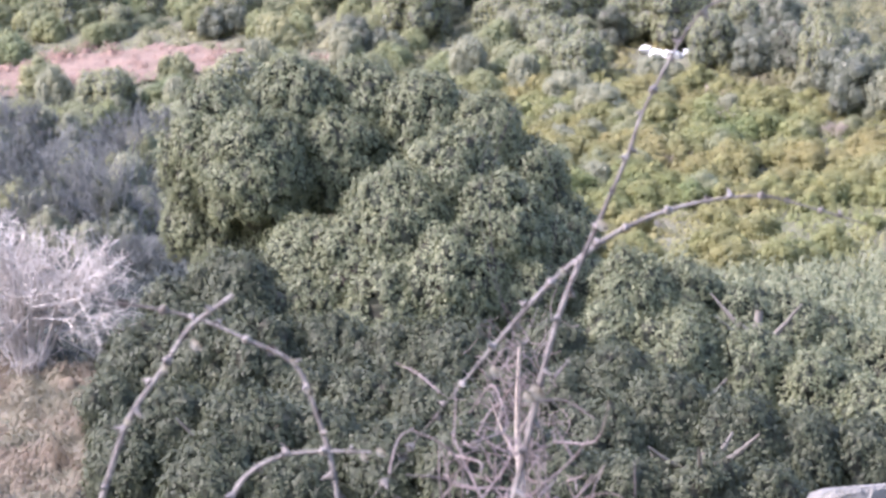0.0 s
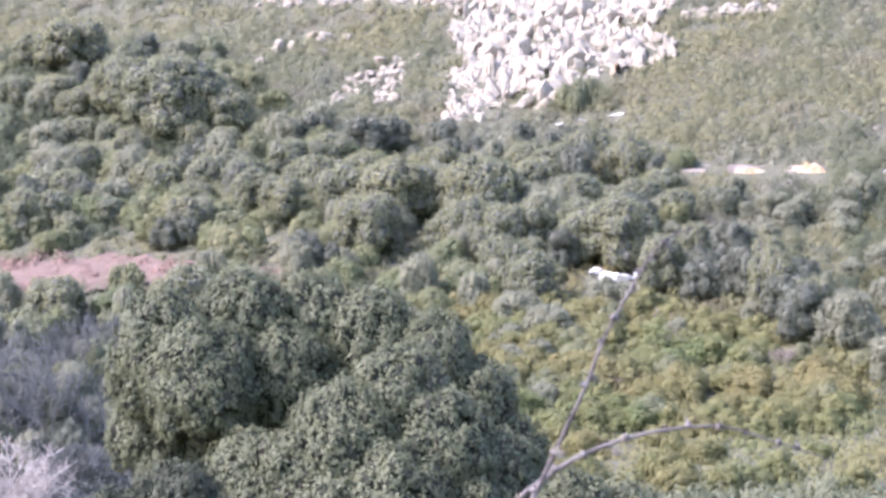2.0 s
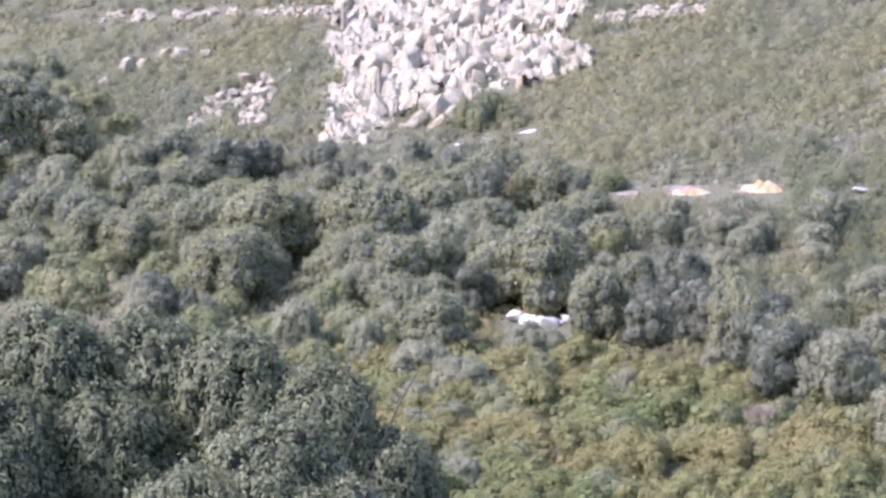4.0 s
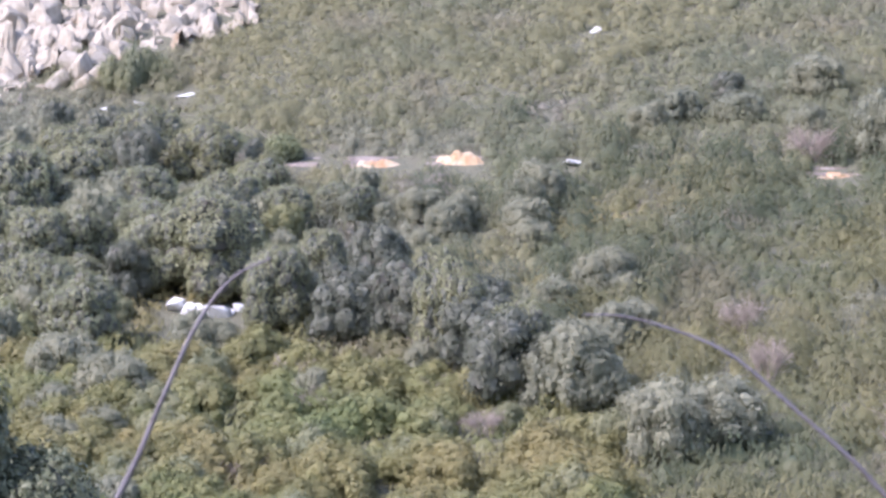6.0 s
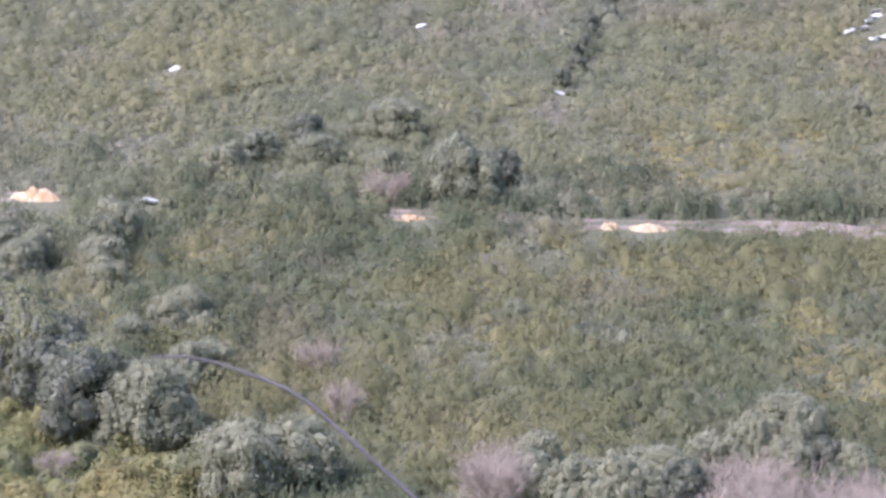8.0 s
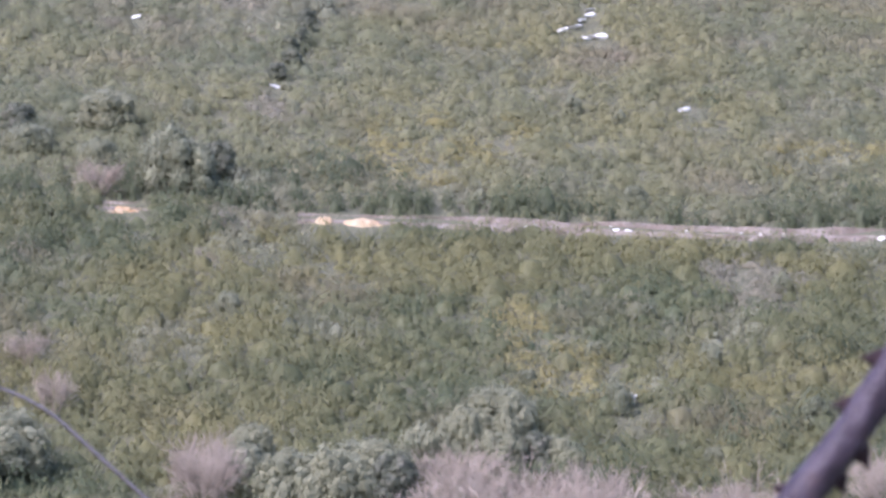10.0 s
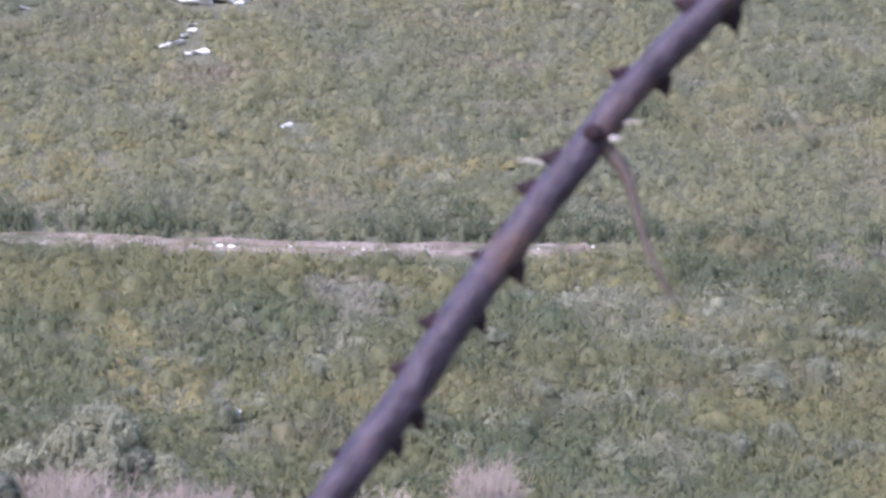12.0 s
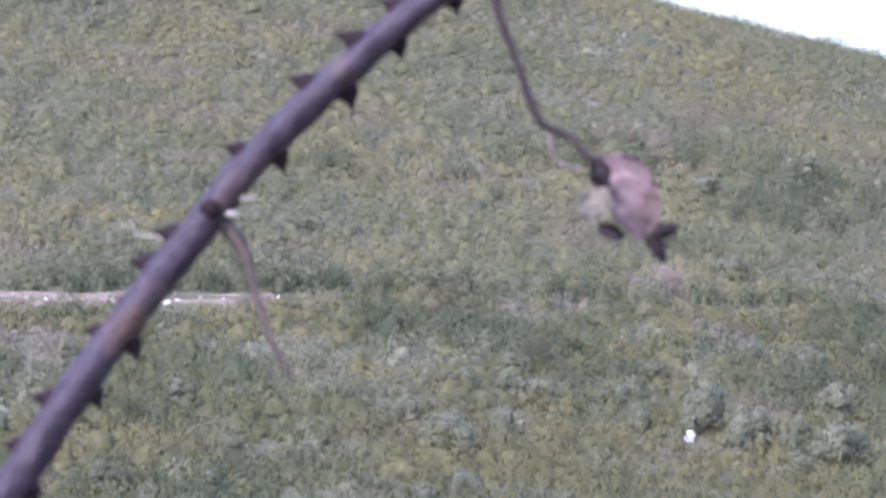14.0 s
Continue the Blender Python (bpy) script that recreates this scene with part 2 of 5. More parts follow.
def axis(inner_lo, inner_hi, step, outer):
    far = []
    d = step
    a = inner_hi
    while a < outer:
        d *= 1.22
        a += d
        far.append(a)
    near = []
    d = step
    a = inner_lo
    while a > -outer:
        d *= 1.22
        a -= d
        near.append(a)
    return np.array(near[::-1] + list(np.arange(inner_lo, inner_hi + step, step)) + far)


gx, gy = axis(-80, 150, 1.5, 1800), axis(-80, 260, 1.5, 1800)
X, Y = np.meshgrid(gx, gy)
Z = ground(X, Y) + 0.12 * wave(X, Y, 3.0, 9)
idx = np.arange(X.size).reshape(X.shape)
quads = np.stack([idx[:-1, :-1], idx[:-1, 1:], idx[1:, 1:], idx[1:, :-1]], -1).reshape(-1, 4)
land = new("ground", mesh_from("ground", np.stack([X, Y, Z], -1).reshape(-1, 3), quads, 4, SOIL, True))
tagged(land, "valley and hillside of dry olive-brown soil under scrub", "ground", kind="structure")


# ---- builders ----
def unit(v):
    return v / np.maximum(np.linalg.norm(v, axis=-1, keepdims=True), 1e-9)


def leaves_at(centres, normals, length, width, jitter, gen, upright=0.0):
    """One pointed leaf triangle at each centre, its face turned roughly along the normal, its tip drawn upwards."""
    n = len(centres)
    nrm = unit(normals + jitter * gen.normal(size=(n, 3)))
    t = unit(np.cross(nrm, np.cross(gen.normal(size=(n, 3)) + [0, 0, upright], nrm)))
    b = np.cross(nrm, t)
    ln = length * gen.uniform(0.6, 1.35, (n, 1))
    wd = width * gen.uniform(0.6, 1.35, (n, 1))
    a = centres - t * ln * 0.5
    v = np.stack([a - b * wd * 0.5, a + b * wd * 0.5, centres + t * ln * 0.5], 1)
    return v.reshape(-1, 3)


_ico = bmesh.new()
bmesh.ops.create_icosphere(_ico, subdivisions=2, radius=1.0)
ICO_V = np.array([v.co[:] for v in _ico.verts])
ICO_F = np.array([[v.index for v in f.verts] for f in _ico.faces])
_ico.free()


_ico = bmesh.new()
bmesh.ops.create_icosphere(_ico, subdivisions=1, radius=1.0)
ICO_SV = np.array([v.co[:] for v in _ico.verts])
ICO_SF = np.array([[v.index for v in f.verts] for f in _ico.faces])
_ico.free()


def crown_mesh(name, lobes, clump, spacing, tuft, leaf, per_tuft, material, seed, floor=-1e9, core=0.86, wild=0.4, rise=0.35, tall=1.0, heart=None):
    """A crown of rounded lobes (x, y, z, r), each broken into clumps, the clumps covered in tufts of small leaves over
    solid cores, by default coloured dark for the shade inside.
    tall: how far lobes and clumps are drawn out upwards."""
    gen = np.random.default_rng(seed)
    lob = np.array(lobes, float) / [1, 1, tall, 1]
    floor = floor / tall
    balls, outs, owner = [], [], []
    for i, (x, y, z, r) in enumerate(lob):
        n = max(6, int(4 * math.pi * r * r / clump ** 2))
        d = unit(gen.normal(size=(3 * n, 3)))
        chosen = [d[0]]
        for q in d[1:]:
            if min(np.linalg.norm(q - o) for o in chosen) > 0.62 * clump / r:
                chosen.append(q)
        d = np.array(chosen)
        d = d[d[:, 2] > -0.7]
        rr = clump * gen.uniform(0.48, 0.78, len(d))
        c = np.array([x, y, z]) + d * (r * gen.uniform(0.86, 1.04, len(d)) - 0.45 * rr)[:, None]
        balls.append(np.column_stack([c, rr]))
        outs.append(d)
        owner.append(np.full(len(d), i))
    balls, outs, owner = np.concatenate(balls), np.concatenate(outs), np.concatenate(owner)
    ok = balls[:, 2] > floor - 0.3
    for i, (x, y, z, r) in enumerate(lob):
        ok &= (owner == i) | (np.linalg.norm(balls[:, :3] - [x, y, z], axis=1) > 0.78 * r)
    balls, outs = balls[ok], outs[ok]
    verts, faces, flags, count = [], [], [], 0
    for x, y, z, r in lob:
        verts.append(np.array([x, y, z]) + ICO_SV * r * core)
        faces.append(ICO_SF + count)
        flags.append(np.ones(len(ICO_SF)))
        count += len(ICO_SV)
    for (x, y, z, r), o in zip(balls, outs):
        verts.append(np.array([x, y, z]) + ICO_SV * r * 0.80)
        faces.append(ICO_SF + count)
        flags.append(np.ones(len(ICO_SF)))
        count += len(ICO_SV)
        n = int(4 * math.pi * r * r / spacing ** 2)
        d = unit(gen.normal(size=(n, 3)))
        d = d[d @ o > -0.25]
        p = np.array([x, y, z]) + d * r * gen.uniform(0.84, 1.14, (len(d), 1))
        keep = p[:, 2] > floor
        gap = np.linalg.norm(balls[:, :3] - [x, y, z], axis=1)
        for a, b, c, q in balls[(gap > 1e-6) & (gap < r + balls[:, 3])]:
            keep &= np.linalg.norm(p - [a, b, c], axis=1) > 0.9 * q
        p, d = p[keep], d[keep]
        if not len(p):
            continue
        k = np.repeat(np.arange(len(p)), per_tuft)
        off = gen.normal(size=(len(k), 3)) * tuft * 0.5
        nn = unit(0.7 * d[k] + 0.45 * o + wild * off / tuft + [0, 0, rise])
        lv = leaves_at(p[k] + off, nn, 1.15 * leaf, leaf * 0.55, 0.1 + 0.4 * wild, gen, 1.2)
        verts.append(lv)
        faces.append(np.arange(len(lv)).reshape(-1, 3) + count)
        flags.append(np.zeros(len(lv) // 3))
        count += len(lv)
    return mesh_from(name, np.concatenate(verts) * [1, 1, tall], np.concatenate(faces), 3, material, inner=np.concatenate(flags), heart=heart or TREESHADE)


def tube(points, radii, sides=8, step=4, gen=None, rough=0.0):
    """Vertices and quads of a tapering tube along a smoothed line, closed at its tip."""
    p = np.array(points, float)
    r = np.interp(np.linspace(0, 1, len(p)), np.linspace(0, 1, len(radii)), radii)
    ext = np.vstack([2 * p[0] - p[1], p, 2 * p[-1] - p[-2]])
    out, rad = [], []
    for i in range(len(p) - 1):
        a, b, c, d = ext[i:i + 4]
        for s in np.arange(step) / step:
            out.append(0.5 * (2 * b + (c - a) * s + (2 * a - 5 * b + 4 * c - d) * s * s + (3 * b - a - 3 * c + d) * s ** 3))
            rad.append(r[i] + (r[i + 1] - r[i]) * s)
    out.append(p[-1])
    rad.append(r[-1])
    c, rad = np.array(out), np.array(rad)
    t = unit(np.gradient(c, axis=0))
    ref = np.array([0.31, 0.2, 0.93]) if abs(t[0][2]) < 0.9 else np.array([1.0, 0, 0])
    rings = []
    for i in range(len(c)):
        n = unit(np.cross(t[i], ref))
        ref = np.cross(n, t[i])
        ang = np.arange(sides) / sides * 2 * math.pi
        k = rad[i] * (1 + (rough * gen.uniform(-1, 1, sides) if gen is not None else 0 * ang))
        rings.append(c[i] + (np.cos(ang)[:, None] * n + np.sin(ang)[:, None] * ref) * k[:, None])
    v = np.concatenate(rings)
    f = []
    for i in range(len(c) - 1):
        for j in range(sides):
            q = (j + 1) % sides
            f.append((i * sides + j, i * sides + q, (i + 1) * sides + q, (i + 1) * sides + j))
    return v, np.array(f), c, t, rad


def tubes_mesh(name, parts_list, material, smooth=True):
    vs, fs, n = [], [], 0
    for v, f in parts_list:
        vs.append(v)
        fs.append(f + n)
        n += len(v)
    return mesh_from(name, np.concatenate(vs), np.concatenate(fs), 4, material, smooth)


def limb_set(base, top, radius, crown_r, gen, count=4):
    """A trunk with a few limbs reaching into the crown."""
    base, top = np.array(base, float), np.array(top, float)
    mid = (base + top) / 2 + gen.normal(size=3) * [0.04, 0.04, 0] * np.linalg.norm(top - base)
    out = [tube([base - [0, 0, 0.3], base, mid, top], [radius * 1.3, radius * 1.1, radius * 0.8, radius * 0.45], 8, 3, gen, 0.08)[:2]]
    for k in range(count):
        a = k / count * 2 * math.pi + gen.uniform(-0.4, 0.4)
        s = mid + (top - mid) * gen.uniform(0.0, 0.7)
        e = s + np.array([math.cos(a), math.sin(a), gen.uniform(0.4, 1.0)]) * crown_r * 0.6
        out.append(tube([s, (s + e) / 2 + [0, 0, -0.05 * crown_r], e], [radius * 0.5, radius * 0.35, radius * 0.12], 6, 3, gen, 0.08)[:2])
    return out


def thing(name, place=(0, 0, 0)):
    ob = new(name)
    ob.matrix_basis = Matrix.Translation(place)
    ob.empty_display_size = 0.3
    return ob


# ---- the big evergreen oaks in front ----
def big_oak(lobes, seed, label, leaf=None):
    lob = np.array(lobes, float)
    cx, cy = lob[:, 0].mean(), lob[:, 1].mean()
    z0 = float(ground(cx, cy))
    tree = thing("oak_tree", (cx, cy, z0))
    loc = (lob - [cx, cy, z0, 0]) * [1, 1, 1, 0.82]
    gen = np.random.default_rng(seed)
    top = loc[:, 2].max()
    part("trunk", tubes_mesh("trunk", limb_set((0, 0, 0), (0.2, 0.1, max(top, 2.5)), 0.32, 3.0, gen, 5), BARK), tree)
    part("crown", crown_mesh("crown", loc, 0.85, 0.215, 0.15, 0.135, 8, leaf or OAK, seed, floor=-1.2, core=0.84, tall=1.3, heart=CROWNSHADE), tree)
    tagged(tree, label, "tree", "evergreen oaks below the brow")


OAK_BACK = [
    (-17.9, 55.3, -5.8, 2.8), (-14.7, 56.8, -4.6, 2.6), (-12, 58.2, -4.6, 2.3), (-15.9, 53.4, -6.6, 2.7), (-18.8, 56.4, -8.8, 2), (-12.7, 55.9, -6.6, 2.4),
    (-9.2, 57.5, -5, 2.2), (-6.4, 56.7, -5.8, 1.9), (-4.5, 56.7, -7.6, 1.8), (-17.6, 56.0, -9.8, 2.1), (-15, 55.6, -9.2, 2.1), (-3.1, 56.6, -9.8, 1.7),
]
OAK_MAIN = [
    (-7.3, 51.3, -7.3, 2.5), (-9.2, 49.9, -9.1, 2.9), (-5.4, 50.3, -9.2, 2.6), (-11.3, 49.4, -10.4, 2.3), (-3.4, 51.4, -10.3, 2), (-7, 47.8, -11.2, 2.7),
    (-9.5, 47.4, -12.2, 2.5), (-4.4, 49.1, -12.1, 2.3), (-13.3, 50.2, -10, 1.9), (-12.7, 49.1, -12, 2.3), (-2.1, 51.4, -12, 1.9),
]
OAK_LOW_LEFT = [
    (-14.9, 43.8, -11.3, 2.4), (-17.3, 43.5, -11.3, 1.5), (-17.7, 39.2, -12.9, 2), (-15.4, 38.4, -12.8, 2.3), (-12.9, 37.7, -12.9, 2.5), (-18.1, 36, -13.6, 1.4),
    (-10.4, 39.1, -13, 2.3), (-10.4, 34.9, -13.9, 2),
]
OAK_FRONT_LEFT = [
    (-14.9, 25.2, -13.5, 1.7), (-13.7, 26.5, -13, 2), (-11.1, 25.7, -13.2, 2.2), (-8.7, 26, -13.7, 2), (-11.8, 23.5, -14.2, 2), (-9.5, 23.7, -14.7, 2),
]
OAK_LOW_MID = [
    (-8, 38.3, -13.1, 2.3), (-5.8, 37.6, -13, 2.3), (-3.7, 36.8, -13.5, 2), (-8.5, 34.1, -13.8, 2), (-5.8, 32.4, -13.9, 2.1), (-4, 31.6, -14.1, 1.9),
]
OAK_FRONT_MID = [
    (-6.4, 25.2, -14.1, 2), (-3.9, 24.5, -14.1, 2), (-2.1, 25.8, -14, 1.8), (-0.6, 24.9, -14.6, 1.8),
]
OAK_RIGHT = [
    (0.2, 47.7, -11.5, 2), (2.2, 48.9, -12.1, 1.9), (4.4, 49.1, -12.9, 1.9), (6.4, 49.3, -13.4, 1.9), (8.2, 49.4, -14.3, 1.9), (9.9, 48.5, -15.1, 1.9),
    (-0.4, 43.4, -13, 1.9), (2.2, 42.6, -13.5, 2.3), (4.9, 42.9, -14.3, 2.3), (7.4, 42.1, -15, 2.3), (9.7, 40.3, -15.5, 2.1),
]
OAK_LOW_RIGHT = [
    (-0, 36.2, -13.6, 2.2), (2.2, 32.4, -14.1, 2.3), (-0, 30, -14.4, 2.1), (4.5, 31.6, -14.5, 2.1), (6.8, 31.8, -15, 1.9), (9, 32.1, -15.1, 1.7),
    (-2.4, 41.1, -12.8, 1.7), (-1.5, 35, -13.8, 1.8),
]
OAK_FRONT_RIGHT = [
    (1.4, 25.1, -14.7, 1.8), (3.5, 25.3, -14.9, 1.8), (5.7, 25.6, -15.1, 1.6),
]
big_oak(OAK_BACK, 1, "broad evergreen oak with dense grey-green domed crown")
big_oak(OAK_MAIN, 2, "rounded evergreen oak crown in front of a taller oak")
big_oak(OAK_LOW_LEFT, 3, "low bushy evergreen oak with dark shaded hollows", SHADEDOAK)
big_oak(OAK_LOW_MID, 4, "small bushy evergreen oak below the large crown", SHADEDOAK)
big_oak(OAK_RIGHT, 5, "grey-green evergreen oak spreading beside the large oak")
big_oak(OAK_LOW_RIGHT, 6, "low evergreen oak thicket with silvery leaves", SHADEDOAK)
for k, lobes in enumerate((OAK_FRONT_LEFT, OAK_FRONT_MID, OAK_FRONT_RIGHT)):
    big_oak(lobes, 7 + k, "bushy evergreen oak at the foot of the brow, leaves darkened as in shade", SHADEDOAK)


# ---- smaller trees and shrubs, a few models copied over the valley ----
def tree_model(name, material, width, height, seed, trunk=True, lobes=9, clump=0.62, leaf=0.14, per=5, spacing=0.23, tall=1.7, heart=None):
    """A tree or bush of upright plumes of uneven height, leafy down to a ragged skirt."""
    gen = np.random.default_rng(seed)
    r = width * 0.5
    lob = []
    for k in range(lobes):
        a = k * 2.4 + gen.uniform(-0.5, 0.5)
        ring = 0.7 * r * math.sqrt((k + 0.2) / lobes) * gen.uniform(0.8, 1.15)
        size = r * gen.uniform(0.30, 0.46)
        top = height * (1.0 - 0.42 * (ring / r) ** 2) * gen.uniform(0.78, 1.06)
        x, y = ring * math.cos(a), ring * math.sin(a)
        lob.append((x, y, top - size * tall, size))
        lob.append((x * 1.12, y * 1.12, (top - size * tall) * gen.uniform(0.35, 0.6), size * gen.uniform(0.9, 1.1)))
    tree = thing(name)
    if trunk:
        part("trunk", tubes_mesh("trunk", limb_set((0, 0, 0), (0, 0, height * 0.7), 0.05 * width, r, gen, 4), BARK), tree)
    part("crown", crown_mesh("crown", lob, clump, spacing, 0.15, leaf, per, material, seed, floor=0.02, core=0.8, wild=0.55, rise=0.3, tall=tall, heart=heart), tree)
    return tree


def bare_model(name, material, width, height, seed, stems=7, depth=3, wild=0.55, girth=0.011):
    """A leafless shrub: stems that fork into many fine twigs."""
    gen = np.random.default_rng(seed)
    tree = thing(name)
    trunks, twigs = [], []

    def grow(a, d, length, rad, level):
        bend = gen.normal(size=3) * 0.22
        m = a + d * length * 0.5 + bend * length * 0.3
        e = a + d * length + bend * length * 0.4
        (trunks if level == 0 else twigs).append(tube([a, m, e] if level < 3 else [a, e], [rad, rad * 0.8, rad * 0.55] if level < 3 else [rad, rad * 0.6], 5 if level == 0 else 3, 2 if level < 2 else 1)[:2])
        if level < depth:
            for _ in range(4 if level < 2 else 5):
                nd = unit(d + gen.normal(size=3) * wild + [0, 0, 0.12])
                s = a + (e - a) * gen.uniform(0.45, 1.0)
                grow(s, nd, length * gen.uniform(0.45, 0.7), rad * 0.6, level + 1)
    for k in range(stems):
        a = k / stems * 2 * math.pi + gen.uniform(-0.3, 0.3)
        d = unit(np.array([math.cos(a) * width / height * 0.55, math.sin(a) * width / height * 0.55, 1.0]))
        grow(np.array([math.cos(a), math.sin(a), -0.1]) * 0.06 * width, d, height * 0.5, girth * height, 0)
    part("trunk", tubes_mesh("trunk", trunks, material), tree)
    part("crown", tubes_mesh("crown", twigs, material), tree)
    return tree


def put(model, x, y, width, height, w0, h0, label, category, group, sink=0.05):
    s = Matrix.Diagonal((width / w0, width / w0, height / h0, 1))
    m = Matrix.Translation((x, y, float(ground(x, y)) - sink)) @ Matrix.Rotation(rng.uniform(0, 6.28), 4, 'Z') @ s
    return tagged(copy_thing(model, m), label, category, group)


def discard(models):
    for mo in models:
        for o in (*mo.children_recursive, mo):
            bpy.data.objects.remove(o)


WOOD = [tree_model("oak_tree", WOODLAND, 3.8, 4.2, 20 + k, tall=1.25) for k in range(4)]
DARK = [tree_model("dark_tree", DARKWOOD, 2.7, 4.2, 30 + k, lobes=8, tall=1.5) for k in range(4)]
PALE = [tree_model("olive_tree", GREYGREEN, 3.0, 3.3, 40 + k, tall=1.3, heart=GREYGREEN) for k in range(4)]
YELLOW = [tree_model("broom_bush", BROOM, 2.2, 1.5, 50 + k, False, 7, 0.42, 0.115, 5, 0.19, 1.1, heart=BROOM) for k in range(4)]
SHRUB = [tree_model("shrub", SILVER, 2.0, 1.5, 60 + k, False, 6, 0.42, 0.115, 5, 0.17, 0.95, heart=SILVER) for k in range(3)]
GREENS = [tree_model("evergreen_shrub", WOODLAND, 2.4, 1.8, 70 + k, False, 7, 0.45, 0.12, 5, 0.2, 1.3, heart=WOODLAND) for k in range(4)]
LIMES = [tree_model("mastic_bush", OLIVEGREEN, 2.6, 1.9, 76 + k, False, 7, 0.45, 0.12, 5, 0.2, 1.2, heart=OLIVEGREEN) for k in range(3)]
BAREGREY = [bare_model("bare_shrub", GREYTWIG, 3.5, 5.0, 80 + k, 8) for k in range(2)]
BAREPINK = [bare_model("bare_shrub", PINKTWIG, 2.8, 2.8, 84 + k, 18) for k in range(2)]
BAREPALE = [bare_model("bare_tree", TWIG, 6.0, 7.0, 88, 18, 4, 0.95, 0.0115)]

VALLEY_TREES = [
    (-1.9, 135.4, 4.9, 4.2), (1.1, 129, 2.8, 3.4), (8.9, 122.6, 2.9, 3.8), (-12.7, 146.2, 4.7, 4.8), (-13.3, 140, 3.6, 3.4), (-9.2, 152.2, 3.6, 3),
    (-19.3, 148, 5.1, 4.3), (-20.3, 140.4, 4.2, 4), (-7.6, 142.7, 3.7, 2.8), (-5.4, 147.4, 3.2, 2.9), (-2.6, 154.7, 3.4, 3.1), (4.9, 146.9, 2.6, 1.9),
    (0.5, 150.5, 3, 2.3), (1.9, 145.2, 2.6, 2.2), (-16.9, 159.4, 2.9, 2.5), (-39.8, 126.9, 3.9, 3), (-30.9, 126.1, 4.6, 3.4),
]
SHADED_TREES = [
    (-10.7, 163.4, 2, 2.7), (-8.5, 162.5, 2.3, 3), (-6.3, 163.1, 2.3, 3), (-4.6, 163.4, 1.6, 2.5), (-24.3, 166.5, 4, 3.7), (-21.9, 168.1, 3, 3.3),
    (-17.8, 167.3, 3, 2.8), (-13.4, 163.2, 2, 2.5), (-2, 159, 2.5, 2.1), (6.7, 126.1, 3.3, 4.2), (10.2, 116.6, 3.3, 4.1),
    (4.1, 126.4, 3.3, 3.9), (28.1, 165.1, 2.3, 2), (-41.7, 175.7, 9.2, 8), (-47.9, 181.8, 6, 6.1), (-56.2, 197.3, 7.5, 5.9), (-37.2, 175.3, 5.3, 4.8),
]
PALE_TREES = [
    (15.7, 108, 3.3, 3.4), (12.8, 115.4, 3.3, 3.6), (-8.1, 121.6, 3.2, 2.9), (35, 154.8, 3.8, 3.1), (33.5, 165.6, 3.4, 2.6), (13.4, 116.1, 3.7, 3.3),
    (16.1, 110.5, 3.4, 2.5), (18.2, 109.4, 3.6, 2.7), (22.7, 160.1, 2.6, 2.1), (38.4, 109.2, 2.8, 2.8), (31.7, 104.7, 3.1, 2.4), (26.9, 106, 2, 1.9),
    (39.7, 110.9, 2.1, 2.1),
]
ROUND_SHRUBS = [
    (95.3, 111.6, 2.1, 1.9), (90.5, 105.7, 2.4, 2), (72, 112.4, 2.1, 1.6), (53.4, 110.4, 1.5, 1.2), (87.1, 112.2, 2, 2.2), (87.1, 108.3, 1.9, 2.4),
    (80.1, 119.2, 1.4, 1.3), (81.4, 118, 1.3, 1.3), (120.9, 155.5, 2, 1.3), (109.6, 138, 1.8, 1.5), (87.2, 151.7, 1.4, 0.8), (131.4, 157.8, 2.5, 1.8),
    (72.8, 117, 1.4, 1.2), (87.1, 118, 1.2, 1.1), (100.6, 120.1, 1.6, 1.5), (4.8, 146.6, 2.3, 1.9), (25, 162.6, 2, 1.8), (28.2, 161.8, 2.3, 1.8),
]
LEAFLESS = [
    (33.6, 99.2, 2.7, 3.2), (35.9, 98.4, 3.6, 3), (38.9, 99.2, 2.4, 2.6), (24.7, 103.1, 2.3, 2.8), (50.7, 99.1, 2.5, 2.7), (43.1, 98, 2.8, 1.9),
    (25.3, 105.9, 2, 2.6), (35, 104.4, 3.5, 1.9), (24.9, 103.9, 2.6, 2.8), (102.5, 135.6, 2, 2.2), (21.6, 117.4, 1.7, 2.1), (21.7, 124.6, 1.8, 1.7),
]
LEAFLESS_GREY = [
    (-35.1, 97.9, 4.7, 7.3), (-39.4, 104.1, 4.9, 6.9), (-32.2, 94.4, 3.6, 6.5), (-44.6, 118, 3.8, 5.8),
]
for k, (x, y, w, h) in enumerate(VALLEY_TREES):
    put(WOOD[k % 4], x, y, 1.15 * w, 1.25 * h, 3.8, 4.2, "evergreen oak with rounded olive-green crown in the valley wood", "tree", "valley trees")
for k, (x, y, w, h) in enumerate(SHADED_TREES):
    if w > 5:
        put(WOOD[k % 4], x, y, 0.95 * w, 0.9 * h, 3.8, 4.2, "large evergreen oak with rounded crown high in the wood", "tree", "hillside trees")
        continue
    put(DARK[k % 4], x, y, 0.95 * w, h, 2.7, 4.2, "dark green evergreen tree at the edge of the rocks", "tree", "dark trees")
for k, (x, y, w, h) in enumerate(PALE_TREES):
    put(PALE[k % 4], x, y, w, h, 3.0, 3.3, "pale grey-green wild olive tree among low scrub", "tree", "pale trees")
for k, (x, y, w, h) in enumerate(ROUND_SHRUBS):
    put(SHRUB[k % 3], x, y, 1.2 * w, 1.05 * h, 2.0, 1.5, "rounded grey-green shrub standing out of the scrub", "shrub", "grey-green shrubs")
